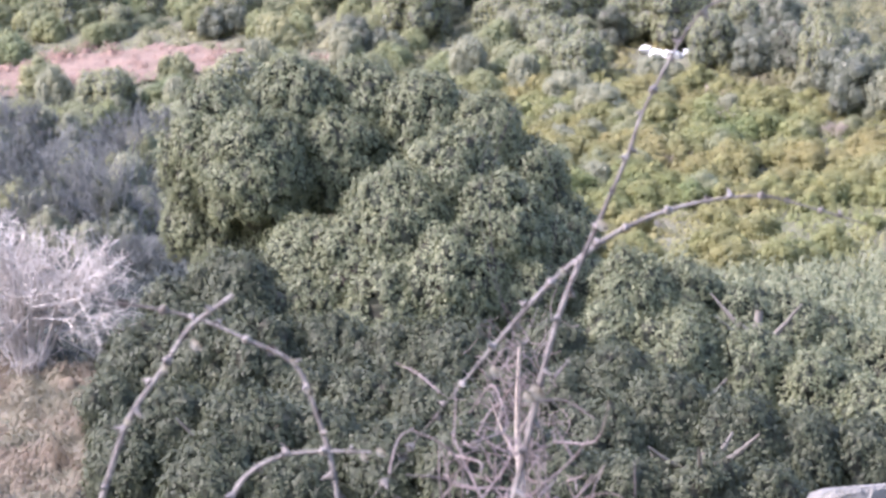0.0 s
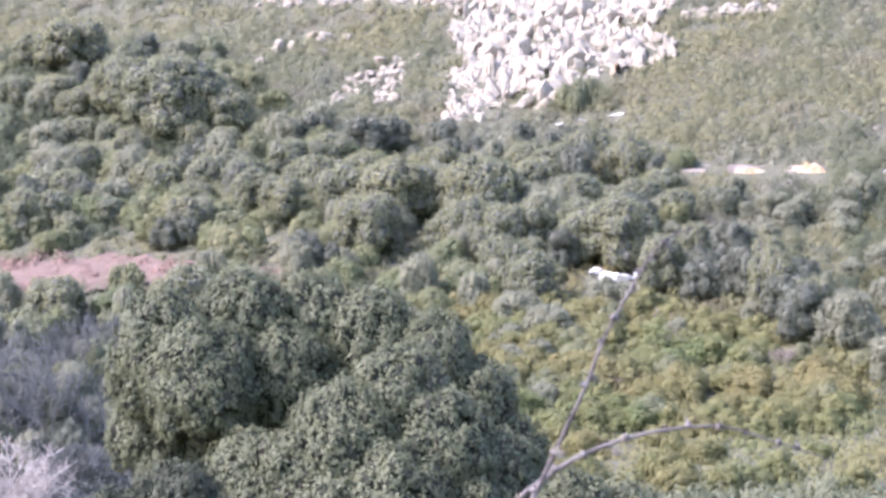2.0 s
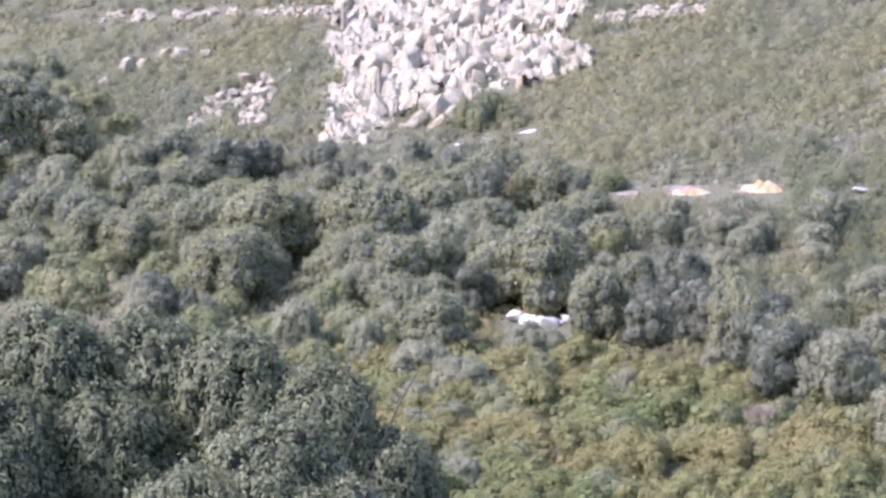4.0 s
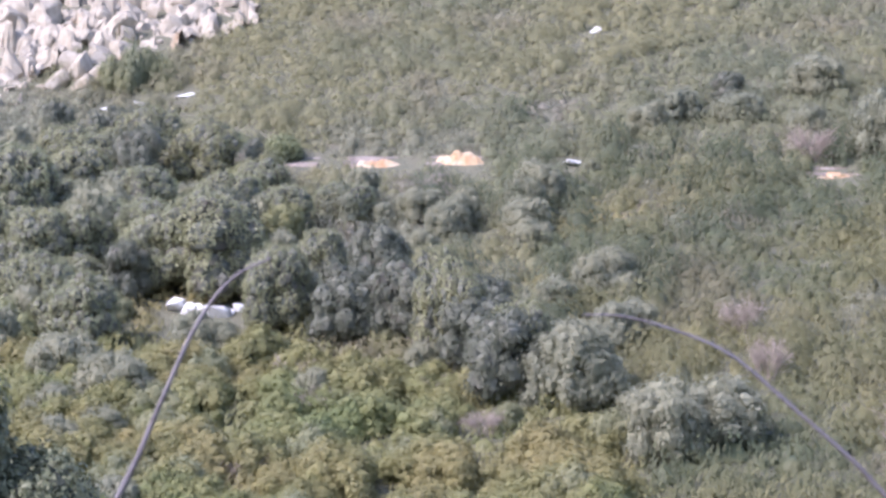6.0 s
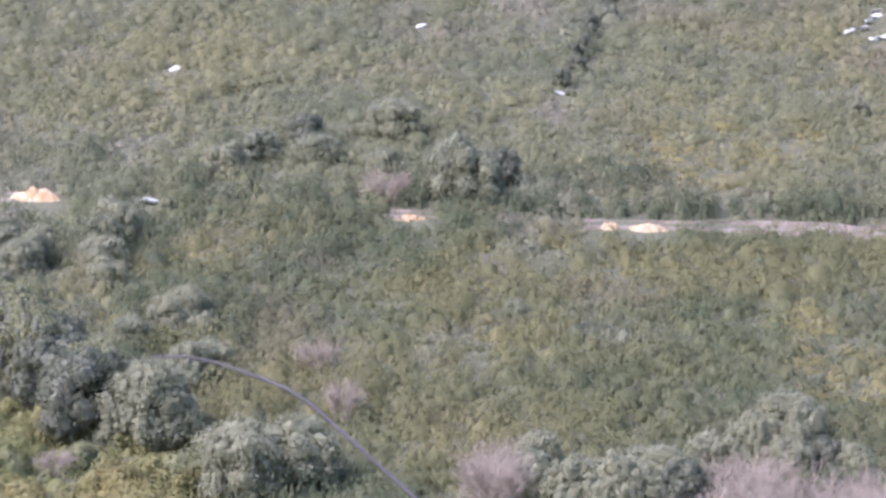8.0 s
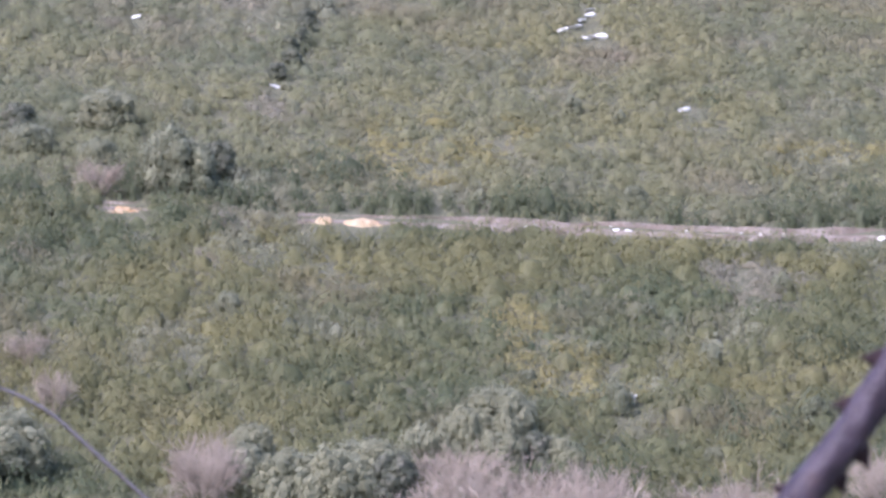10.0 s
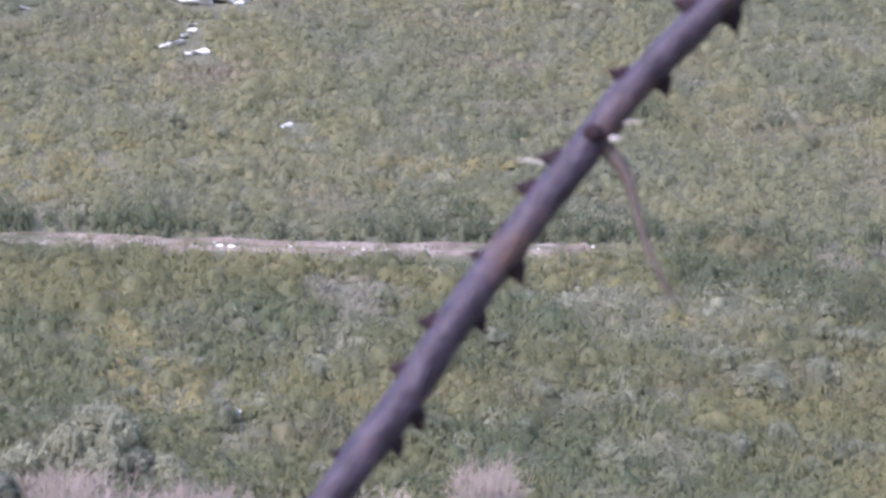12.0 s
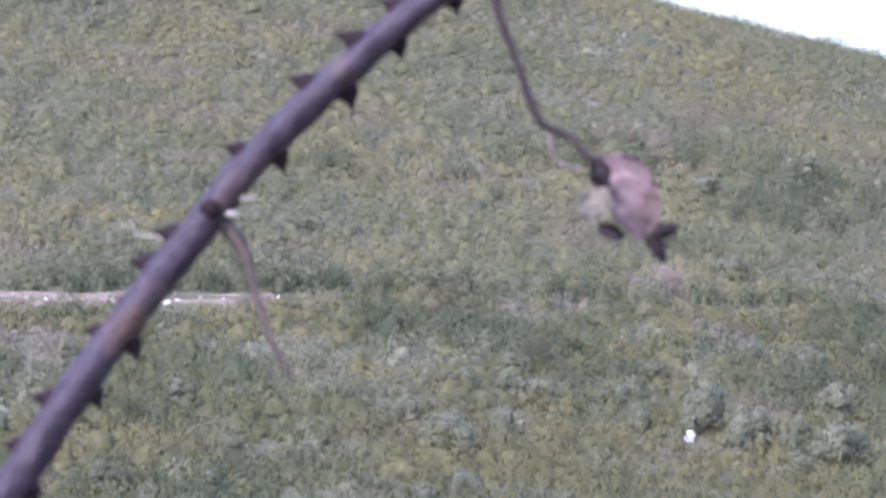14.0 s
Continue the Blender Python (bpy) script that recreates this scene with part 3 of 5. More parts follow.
for k, (x, y, w, h) in enumerate(LEAFLESS):
    put(BAREPINK[k % 2], x, y, w, 1.12 * h, 2.8, 2.8, "leafless pinkish-grey shrub with fine twigs", "shrub", "leafless shrubs")
for k, (x, y, w, h) in enumerate(LEAFLESS_GREY):
    put(BAREGREY[k % 2], x, y, w, h, 3.5, 5.0, "leafless blue-grey bush in the shaded valley", "shrub", "leafless bushes")
# the dark group on the valley side, and pinkish thickets under the thick cane
for k, (x, y, w, h) in enumerate([(6.0, 130.0, 3.0, 4.6), (8.4, 127.5, 2.8, 4.2), (9.6, 121.0, 3.2, 3.8), (11.2, 118.6, 3.0, 4.2), (10.6, 126.0, 2.6, 3.0), (3.4, 133.5, 2.6, 3.6), (12.8, 119.5, 2.4, 2.8)]):
    if k % 2:
        put(WOOD[k % 4], x, y, w, h, 3.8, 4.2, "olive-green evergreen oak standing above the broom", "tree", "valley trees")
    else:
        put(DARK[k % 4], x, y, w, h, 2.7, 4.2, "dark evergreen oak standing above the broom", "tree", "dark trees")
for k, (x, y, w, h) in enumerate([(29.8, 94.8, 3.4, 3.0), (31.6, 95.0, 4.0, 3.6), (33.4, 94.0, 4.0, 4.0), (35.2, 94.4, 4.0, 3.8), (37.4, 95.0, 3.6, 3.5), (43.6, 94.6, 3.2, 3.6), (49.6, 96.4, 2.8, 3.4), (51.5, 92.4, 2.8, 2.4), (54.5, 93.0, 2.6, 2.2)]):
    put(BAREPINK[k % 2], x, y, w, h, 2.8, 2.8, "leafless pinkish-grey shrub with fine twigs", "shrub", "leafless shrubs")
for k, t in enumerate(np.linspace(0, 1, 9)):
    put(DARK[k % 4], 46.3 + 9.2 * t + rng.uniform(-0.6, 0.6), 175 + 18.5 * t + rng.uniform(-0.8, 0.8), 1.3, 1.25, 2.7, 4.2, "low dark evergreen bush along a gully", "shrub", "gully bushes")
SILVERY_CLUSTER = [(34.4, 107.2, 2.0, 2.2), (35.9, 106.6, 1.9, 2.8), (37.0, 105.6, 2.2, 2.2), (38.2, 106.6, 2.0, 3.0), (39.8, 105.0, 2.0, 2.0), (28.0, 109.1, 1.8, 1.8)]
for k, (x, y, w, h) in enumerate(SILVERY_CLUSTER):
    put(PALE[k % 4], x, y, w, h, 3.0, 3.3, "silvery grey-green wild olive in a cluster above the leafless thicket", "tree", "pale trees")
# The second one stands in for the shadow right of the olive cluster.
for x, y, w, h in [(32.2, 103.2, 2.0, 2.2), (38.8, 105.6, 1.6, 2.0), (27.0, 106.5, 1.8, 1.9)]:
    put(DARK[0], x, y, w, h, 2.7, 4.2, "dark evergreen bush and shadow stand-in beside silvery olives", "shrub", "dark trees")
for k, (x, y, w, h) in enumerate([(28.9, 100.4, 3.2, 3.4), (27.4, 101.6, 2.6, 2.8)]):
    put(PALE[k % 4], x, y, w, h, 3.0, 3.3, "pale grey-green olive with a dark hollow below", "tree", "pale trees")
for k, (x, y, w, h) in enumerate([(82.9, 123.0, 2.2, 1.1), (73.2, 114.2, 2.0, 1.3), (90.4, 121.6, 2.3, 0.9), (89.5, 114.6, 2.0, 1.5), (87.6, 108.8, 2.2, 1.6), (83.7, 113.0, 1.2, 1.6), (79.0, 121.5, 1.6, 1.0), (86.0, 117.0, 1.5, 1.1)]):
    put(SHRUB[k % 3], x, y, w, h, 2.0, 1.5, "rounded pale grey-green shrub on the lower slope", "shrub", "grey-green shrubs")
for k, (x, y, w, h) in enumerate([(-8.4, 176.8, 2.2, 2.0), (-6.9, 177.0, 2.5, 2.7), (-7.6, 175.9, 2.0, 1.6), (-5.4, 177.2, 1.8, 1.8)]):
    put(GREENS[k % 4], x, y, w, h, 2.4, 1.8, "dark green shrub at the foot of the pale rocks", "shrub", "hillside shrubs")
put(BAREPALE[0], -28.0, 60.6, 6.9, 8.0, 6.0, 7.0, "leafless pale grey tree with dense fine twigs", "tree", "")


def scatter(models, n, x0, x1, y0, y1, w, h, w0, h0, label, category, group, test=None):
    made = 0
    while made < n:
        x, y = rng.uniform(x0, x1), rng.uniform(y0, y1)
        if test is not None and not test(x, y):
            continue
        f = rng.uniform(0.7, 1.3)
        put(models[made % len(models)], x, y, w * f, h * f * rng.uniform(0.85, 1.15), w0, h0, label, category, group)
        made += 1


def by_stones(x, y):
    return -5.5 < x < 1.5 and 126 < y < 134.5


def in_clearing(x, y):
    return np.hypot((x + 42) / 12.0, (y - 137.5) / 8.0) < 1 + 0.2 * float(wave(x, y, 4.0, 33))


def in_wood(x, y):
    return not in_clearing(x, y) and not by_stones(x, y) and y > 124 + 0.55 * max(0, x + 5) and y < 164 - 0.1 * (x + 20)


def lime(x, y):
    """Where low olive-yellow bushes take the place of the trees."""
    return float(wave(x, y, 8.0, 90)) + 0.6 * float(wave(x, y, 3.5, 91)) + (0.35 if x < -16 and y < 150 else -0.1) > 0.12


scatter(LIMES, 150, -56, 2, 119, 164, 2.5, 1.7, 2.6, 1.9, "low olive-yellow evergreen bush between the trees", "shrub", "olive-yellow bushes", lambda x, y: in_wood(x, y) and lime(x, y))
scatter(GREENS, 60, -52, 3, 120, 166, 2.6, 1.7, 2.4, 1.8, "dense olive-green evergreen shrub in the valley wood", "shrub", "valley shrubs", in_wood)
scatter(WOOD, 56, -50, 0, 128, 160, 3.2, 3.0, 3.8, 4.2, "evergreen oak with rounded olive-green crown in the valley wood", "tree", "valley trees", lambda x, y: in_wood(x, y) and not lime(x, y))
scatter(PALE, 34, -50, 0, 124, 166, 2.4, 3.0, 3.0, 3.3, "pale grey-green wild olive tree among low scrub", "tree", "pale trees", in_wood)
scatter(DARK, 20, -50, 2, 132, 164, 2.4, 3.2, 2.7, 4.2, "dark evergreen tree in the valley wood", "tree", "dark trees", in_wood)
scatter(DARK, 16, -55, -4, 155, 164, 2.0, 3.0, 2.7, 4.2, "dark blue-green evergreen tree at the edge of the rocks", "tree", "dark trees")
scatter(PALE, 40, -3, 18, 118, 150, 1.9, 1.8, 3.0, 3.3, "pale grey-green wild olive tree among low scrub", "tree", "pale trees", lambda x, y: not by_stones(x, y))
scatter(YELLOW, 200, -14, 14, 97, 128, 2.3, 1.3, 2.2, 1.5, "mounded yellow-green broom bush on the valley side", "shrub", "broom bushes",
        lambda x, y: y < 127 - 0.75 * max(0, x - 1) and not by_stones(x, y))
scatter(GREENS, 34, -14, 14, 97, 127, 2.0, 1.5, 2.4, 1.8, "dense olive-green evergreen shrub among the broom", "shrub", "valley shrubs", lambda x, y: not by_stones(x, y))
scatter(BAREPINK, 12, -10, 12, 108, 126, 1.6, 1.3, 2.8, 2.8, "leafless pinkish-grey shrub among the broom", "shrub", "leafless shrubs", lambda x, y: not by_stones(x, y))
scatter(YELLOW, 30, -10, 14, 84, 98, 2.2, 1.3, 2.2, 1.5, "mounded yellow-green broom bush on the valley side", "shrub", "broom bushes")
scatter(PALE, 26, -18, -4, 104, 126, 2.2, 1.9, 3.0, 3.3, "pale grey-green wild olive tree among low scrub", "tree", "pale trees")
scatter(PALE, 12, -50, -30, 84, 122, 2.6, 3.4, 3.0, 3.3, "grey-green wild olive tree in the shaded valley", "tree", "pale trees", lambda x, y: not in_clearing(x, y))
scatter(DARK, 14, -52, -30, 86, 124, 2.4, 3.6, 2.7, 4.2, "dark evergreen tree in the shaded valley", "tree", "dark trees", lambda x, y: not in_clearing(x, y))
scatter(BAREGREY, 36, -52, -27, 74, 122, 3.4, 3.8, 3.5, 5.0, "leafless blue-grey bush in the shaded valley", "shrub", "leafless bushes")
scatter(GREENS, 24, -50, -24, 80, 128, 2.2, 1.6, 2.4, 1.8, "dense olive-green evergreen shrub in the valley wood", "shrub", "valley shrubs", lambda x, y: not in_clearing(x, y))
scatter(SHRUB, 36, 40, 120, 100, 122, 1.2, 1.1, 2.0, 1.5, "rounded grey-green shrub standing out of the scrub", "shrub", "grey-green shrubs")
scatter(SHRUB, 40, 15, 125, 118, 175, 1.0, 0.9, 2.0, 1.5, "rounded grey-green shrub standing out of the scrub", "shrub", "grey-green shrubs")


def in_upper_wood(x, y):
    return 150 < y < min(202.0, 170 + 1.7 * max(0.0, -26 - x)) and not in_clearing(x, y) and math.hypot(x + 35, y - 198) > 5


scatter(LIMES, 90, -72, -24, 150, 200, 2.5, 1.6, 2.6, 1.9, "low olive-yellow evergreen bush in the hillside wood", "shrub", "olive-yellow bushes", lambda x, y: in_upper_wood(x, y) and lime(x, y))
scatter(GREENS, 80, -72, -22, 150, 202, 2.6, 1.9, 2.4, 1.8, "dense olive-green evergreen shrub in the hillside wood", "shrub", "hillside shrubs", in_upper_wood)
scatter(WOOD, 50, -72, -22, 150, 202, 3.2, 2.8, 3.8, 4.2, "evergreen oak with rounded olive-green crown in the hillside wood", "tree", "hillside trees", in_upper_wood)
scatter(PALE, 24, -72, -22, 150, 202, 2.8, 2.4, 3.0, 3.3, "pale grey-green wild olive tree in the hillside wood", "tree", "pale trees", in_upper_wood)
scatter(DARK, 10, -72, -22, 150, 202, 2.2, 2.4, 2.7, 4.2, "dark evergreen tree in the hillside wood", "tree", "dark trees", in_upper_wood)
for k, (x, y, w, h) in enumerate([(-46.5, 133.5, 3.4, 2.6), (-52.5, 138.0, 3.0, 1.2), (-37.0, 134.5, 2.6, 2.0)]):
    put(GREENS[k % 4], x, y, w, h, 2.4, 1.8, "green shrub growing in the bare clearing", "shrub", "clearing shrubs")
for k, (x, y, w, h) in enumerate([(34.7, 153.6, 3.2, 3.4), (36.2, 153.2, 2.4, 2.6), (31.6, 158.5, 2.0, 1.9)]):
    put(SHRUB[k % 3], x, y, w, h, 2.0, 1.5, "pale silvery wild olive bush above the track", "shrub", "silvery bushes")
# Dark tree model put in for the shade right of the silvery bushes.
put(DARK[0], 37.9, 155.6, 1.9, 2.2, 2.7, 4.2, "dark bush standing in for a silvery bush's shaded side", "shrub", "dark trees")
put(BAREPINK[0], 30.7, 153.2, 2.6, 2.2, 2.8, 2.8, "leafless pinkish-grey shrub above the track", "shrub", "leafless shrubs")
discard(LIMES + WOOD + DARK + PALE + YELLOW + SHRUB + GREENS + BAREGREY + BAREPINK + BAREPALE)


# ---- rocks ----
def boulder_mesh(name, seed, material):
    """An angular block: the hull of jittered corners and edge points, so that it breaks into flat faces."""
    gen = np.random.default_rng(seed)
    bm = bmesh.new()
    for _ in range(15):
        p = gen.uniform(-1, 1, 3)
        p /= np.abs(p).max() ** 0.75 * np.linalg.norm(p) ** 0.25
        bm.verts.new(tuple(0.5 * p * gen.uniform(0.78, 1.05)))
    hull = bmesh.ops.convex_hull(bm, input=bm.verts)
    bmesh.ops.delete(bm, geom=list({g for g in hull["geom_interior"] + hull["geom_unused"] if isinstance(g, bmesh.types.BMVert)}), context='VERTS')
    bmesh.ops.bevel(bm, geom=list(bm.edges), offset=0.035, segments=1, affect='EDGES')
    bmesh.ops.recalc_face_normals(bm, faces=bm.faces)
    me = bpy.data.meshes.new(name)
    bm.to_mesh(me)
    bm.free()
    me.materials.append(material)
    return me


ROCKS = [boulder_mesh("boulder", 100 + k, LIMESTONE) for k in range(8)]
STONES = [boulder_mesh("stone", 120 + k, WHITESTONE) for k in range(5)]


def in_outcrop(x, y):
    """The pale slab of broken limestone: widest above, ragged at its foot."""
    e = 0.9 * float(wave(x, y, 4.0, 5)) + 0.7 * float(wave(x, y, 1.7, 6))
    if wave(x, y, 3.6, 17) + 0.5 * wave(x, y, 1.5, 18) > 0.78:
        return False          # pockets of scrub in the rock
    west = np.interp(y, (175, 181, 187.6, 193, 196, 201.8, 226), (-19.3, -17.9, -19.6, -18.3, -19.6, -20.7, -18))
    east = np.interp(y, (175, 179, 181, 184, 187, 189, 194, 197, 203, 226), (-14, -13.8, -12.4, -5.2, -1.2, 0.4, 0.2, -1.5, 1, 3))
    return west + e < x < east + e and 174.6 + 0.5 * e < y < 226


def in_streak(x, y):
    """The narrow tongues of scree beside it."""
    e = 0.8 * float(wave(x, y, 2.0, 8))
    one = abs(x + 26.4 - 0.40 * (y - 188) + e) < 1.0 and 181 < y < 194
    two = abs(x + 24.2 + e) < 0.9 and 181 < y < 192
    band = abs(y - 212 + 0.15 * (x + 30) + 1.5 * e) < 1.5 and -42 < x < -20 and wave(x, y, 5.0, 12) > -0.3
    right = abs(y - 201 - 0.1 * x + e) < 1.4 and 1 < x < 10
    return one or two or band or right


outcrop = thing("rock_outcrop", (-10, 195, float(ground(-10, 195))))
tagged(outcrop, "broken pale limestone outcrop with orange stains on the hillside", "rocks")


def rock_at(x, y, size, meshes, parent, flat=0.75, turn=6.28, tip=0.5):
    ob = new("boulder", meshes[rng.integers(len(meshes))])
    rot = Euler((rng.uniform(-tip, tip), rng.uniform(-tip, tip), rng.uniform(0, turn)))
    sc = (size * rng.uniform(0.6, 1.2), size * rng.uniform(0.6, 1.0), size * rng.uniform(0.8, 1.5) * flat)
    m = Matrix.LocRotScale((x, y, float(ground(x, y)) + size * 0.16), rot, sc)
    if parent is not None:
        ob.parent = parent
        ob.matrix_basis = Matrix.Translation(-parent.location) @ m
    else:
        ob.matrix_basis = m
    return ob


def leaning_block(x, y, size):
    """A slab of the outcrop, leaning with the strata."""
    ob = new("boulder", ROCKS[rng.integers(len(ROCKS))])
    rot = Euler((rng.normal(-0.1, 0.3), rng.normal(0.6, 0.35), rng.uniform(-0.9, 0.9)))
    sc = (size * rng.uniform(0.6, 1.0), size * rng.uniform(0.6, 1.0), size * rng.uniform(0.8, 1.4))
    ob.parent = outcrop
    ob.matrix_basis = Matrix.Translation(-outcrop.location) @ Matrix.LocRotScale((x, y, float(ground(x, y)) + 0.12 * size), rot, sc)
    return ob


bx, by = np.meshgrid(np.arange(-23, 8, 0.2), np.arange(174, 227, 0.3))


def blocks(px, py, count, tall, tilt, gap, seed):
    """Heights of a surface split into tilted blocks with clefts between them."""
    g = np.random.default_rng(seed)
    sx, sy = g.uniform(-24, 9, count), g.uniform(172, 229, count)
    lift, tx, ty = g.uniform(0, 1, count) ** 1.5 * tall, g.normal(size=count) * tilt, g.normal(size=count) * tilt * 0.6
    out = np.empty(px.shape)
    for i in range(px.shape[0]):
        d = np.hypot(px[i][:, None] - sx + 0.35 * (py[i][:, None] - sy), 0.62 * (py[i][:, None] - sy))
        o = np.argpartition(d, 1, axis=1)[:, :2]
        d1, d2 = np.take_along_axis(d, o[:, :1], 1)[:, 0], np.take_along_axis(d, o[:, 1:], 1)[:, 0]
        k = o[:, 0]
        edge = np.clip((d2 - d1) / gap, 0, 1)
        out[i] = lift[k] + tx[k] * (px[i] - sx[k]) + ty[k] * (py[i] - sy[k]) - (1 - edge) ** 2 * 0.55 * tall
    return out


bz = ground(bx, by) - 0.1 + blocks(bx, by, 900, 0.9, 0.5, 0.35, 50) + blocks(bx, by, 2200, 0.35, 0.35, 0.22, 51) + 0.05 * wave(bx, by, 0.45, 53)
inside = np.array([[in_outcrop(a, b) for a, b in zip(r1, r2)] for r1, r2 in zip(bx, by)])
bi = np.arange(bx.size).reshape(bx.shape)
cell = inside[:-1, :-1] & inside[1:, 1:] & inside[:-1, 1:] & inside[1:, :-1]
bf = np.stack([bi[:-1, :-1], bi[:-1, 1:], bi[1:, 1:], bi[1:, :-1]], -1)[cell]
bed = part("bedrock", mesh_from("bedrock", np.stack([bx, by, bz], -1).reshape(-1, 3), bf, 4, LIMESTONE, False), outcrop, "ribbed pale bedrock")
bed.matrix_basis = Matrix.Translation(-outcrop.location)
made = 0
while made < 270:
    x, y = rng.uniform(-22, 6), rng.uniform(174, 222)
    if in_outcrop(x, y):
        leaning_block(x, y, 0.55 + 2.0 * rng.uniform() ** 2.2)
        made += 1
    elif in_streak(x, y):
        rock_at(x, y, rng.uniform(0.35, 1.1), ROCKS, outcrop)
        made += 1


for cx, cy, n in ((-35.6, 198.4, 9), (-32.2, 198.9, 7), (-27.5, 186.1, 8), (-25.1, 189.7, 10), (-24.7, 182.7, 8)):
    for _ in range(n):
        rock_at(cx + rng.normal() * 0.9, cy + rng.normal() * 1.5, rng.uniform(0.5, 1.5), ROCKS, outcrop, 0.8)
for dx, dy, dz, size in ((0.0, 0.0, 0.5, 2.3), (-1.5, -0.7, 0.0, 2.0), (1.5, -0.6, 0.1, 2.1), (0.2, -1.4, -0.2, 1.7), (1.0, 0.9, 0.6, 2.2), (-0.9, 0.9, 0.5, 1.9), (2.4, -0.9, -0.2, 1.4), (-2.5, -0.8, -0.2, 1.3)):
    ob = leaning_block(-10.3 + dx, 178.6 + dy, size)
    ob.location.z += dz


def rubble(name, test, box, n, lo, hi, material, label):
    gen = np.random.default_rng(55)
    vs, fs, c = [], [], 0
    made = 0
    while made < n:
        x, y = gen.uniform(box[0], box[1]), gen.uniform(box[2], box[3])
        if not test(x, y):
            continue
        s = gen.uniform(lo, hi)
        jag = gen.uniform(0.65, 1.2, (len(ICO_V), 1))
        q = Matrix.Rotation(gen.uniform(0, 6.28), 3, 'Z')
        v = (ICO_V * jag * [0.55 * s, 0.4 * s, 0.45 * s]) @ np.array(q)
        vs.append(v + [x, y, float(ground(x, y)) + 0.1 * s])
        fs.append(ICO_F + c)
        c += len(ICO_V)
        made += 1
    return mesh_from(name, np.concatenate(vs), np.concatenate(fs), 3, material)


scree = part("scree", rubble("scree", lambda x, y: in_outcrop(x, y) or in_streak(x, y), (-45, 10, 174, 224), 420, 0.25, 0.7, LIMESTONE, ""), outcrop)
more = part("scree", rubble("scree", in_streak, (-45, 10, 180, 216), 170, 0.3, 1.1, LIMESTONE, ""), outcrop)
more.matrix_basis = Matrix.Translation(-outcrop.location)
tagged(more, "loose pale rubble", kind="stuff")
scree.matrix_basis = Matrix.Translation(-outcrop.location)
tagged(scree, "loose pale rubble", kind="stuff")

NEAR_STONES = [
    (-3.6, 133.3, 1.4), (-2.8, 132.6, 1.1), (-1.6, 131.8, 1.3), (-0.6, 132.8, 1), (-4.1, 173.9, 1.2), (-6.6, 173.1, 0.7), (-8.7, 172.7, 0.6), (17.7, 155.4, 1.35),
    (22.2, 182, 1), (45.6, 172.7, 0.8), (46.2, 115, 1.3), (40.3, 189.6, 0.8), (-3.2, 132.8, 1.1), (-2.2, 132.2, 1), (-1.2, 132.1, 0.9),
]
CREST_STONES = [
    (85.3, 111, 0.8), (70.4, 181.5, 0.8), (75.8, 193.9, 0.8), (72.6, 188, 0.8), (68.9, 183.4, 0.8), (69.8, 181.2, 0.8), (78.2, 192.9, 0.8), (61.9, 193.1, 0.8),
    (70, 164.6, 0.8), (70, 184, 0.9), (76.8, 194, 1.5), (74.8, 193.6, 1.3), (75.6, 193.2, 1.1), (73.9, 194.2, 1), (77.6, 193.6, 1.1),
    (78.8, 193.2, 0.9), (71, 181.8, 0.8), (71, 185.6, 0.8), (72, 187, 1),
]
LOOSE_STONES = NEAR_STONES + CREST_STONES
for x, y, s in LOOSE_STONES:
    valley = y < 134 and x < 0
    s = s * 0.95 if valley else s * 0.85 if y > 150 and 15 < x < 60 else s * 0.95 if 40 < x < 60 and y < 125 else s
    ob = rock_at(x, y, s, STONES, None, 0.55 if valley else 0.95 if x > 80 else 0.4, 0.5, 0.3)
    ob.scale[0] *= 1.25 if valley else 1.0 if x > 80 else 1.6
    ob.name = "stone"
    tagged(ob, "white weathered stone lying among the scrub", "rock", "white stones")


big = rock_at(8.6, 24.2, 4.0, ROCKS, None, 0.75, 0.4, 0.3)
big.location.z -= 0.45
big.data = big.data.copy()
big.data.materials[0] = GREYROCK
big.name = "boulder"
tagged(big, "large pale grey boulder at the foot of the oaks", "rock")


# ---- the dirt track along the hillside ----
TRACK = [
    (-6, 161.6), (0.9, 159.8), (5.8, 158.9), (12.8, 157.5), (17.6, 156), (29.8, 151.3), (32.5, 150.6), (40.8, 147.2),
    (44.3, 146.4), (52.9, 144.1), (59.1, 142.2), (64.7, 140.6), (73.4, 139.6), (77.6, 139), (88.8, 136.1), (105, 131.5),
]
EARTH_BANKS = [(7.1, 158.0, 3.0, 0.42), (11.6, 157.2, 2.9, 0.8), (41.4, 146.4, 1.2, 0.5), (43.4, 145.8, 2.6, 0.45), (31.2, 150.2, 3.0, 0.35)]


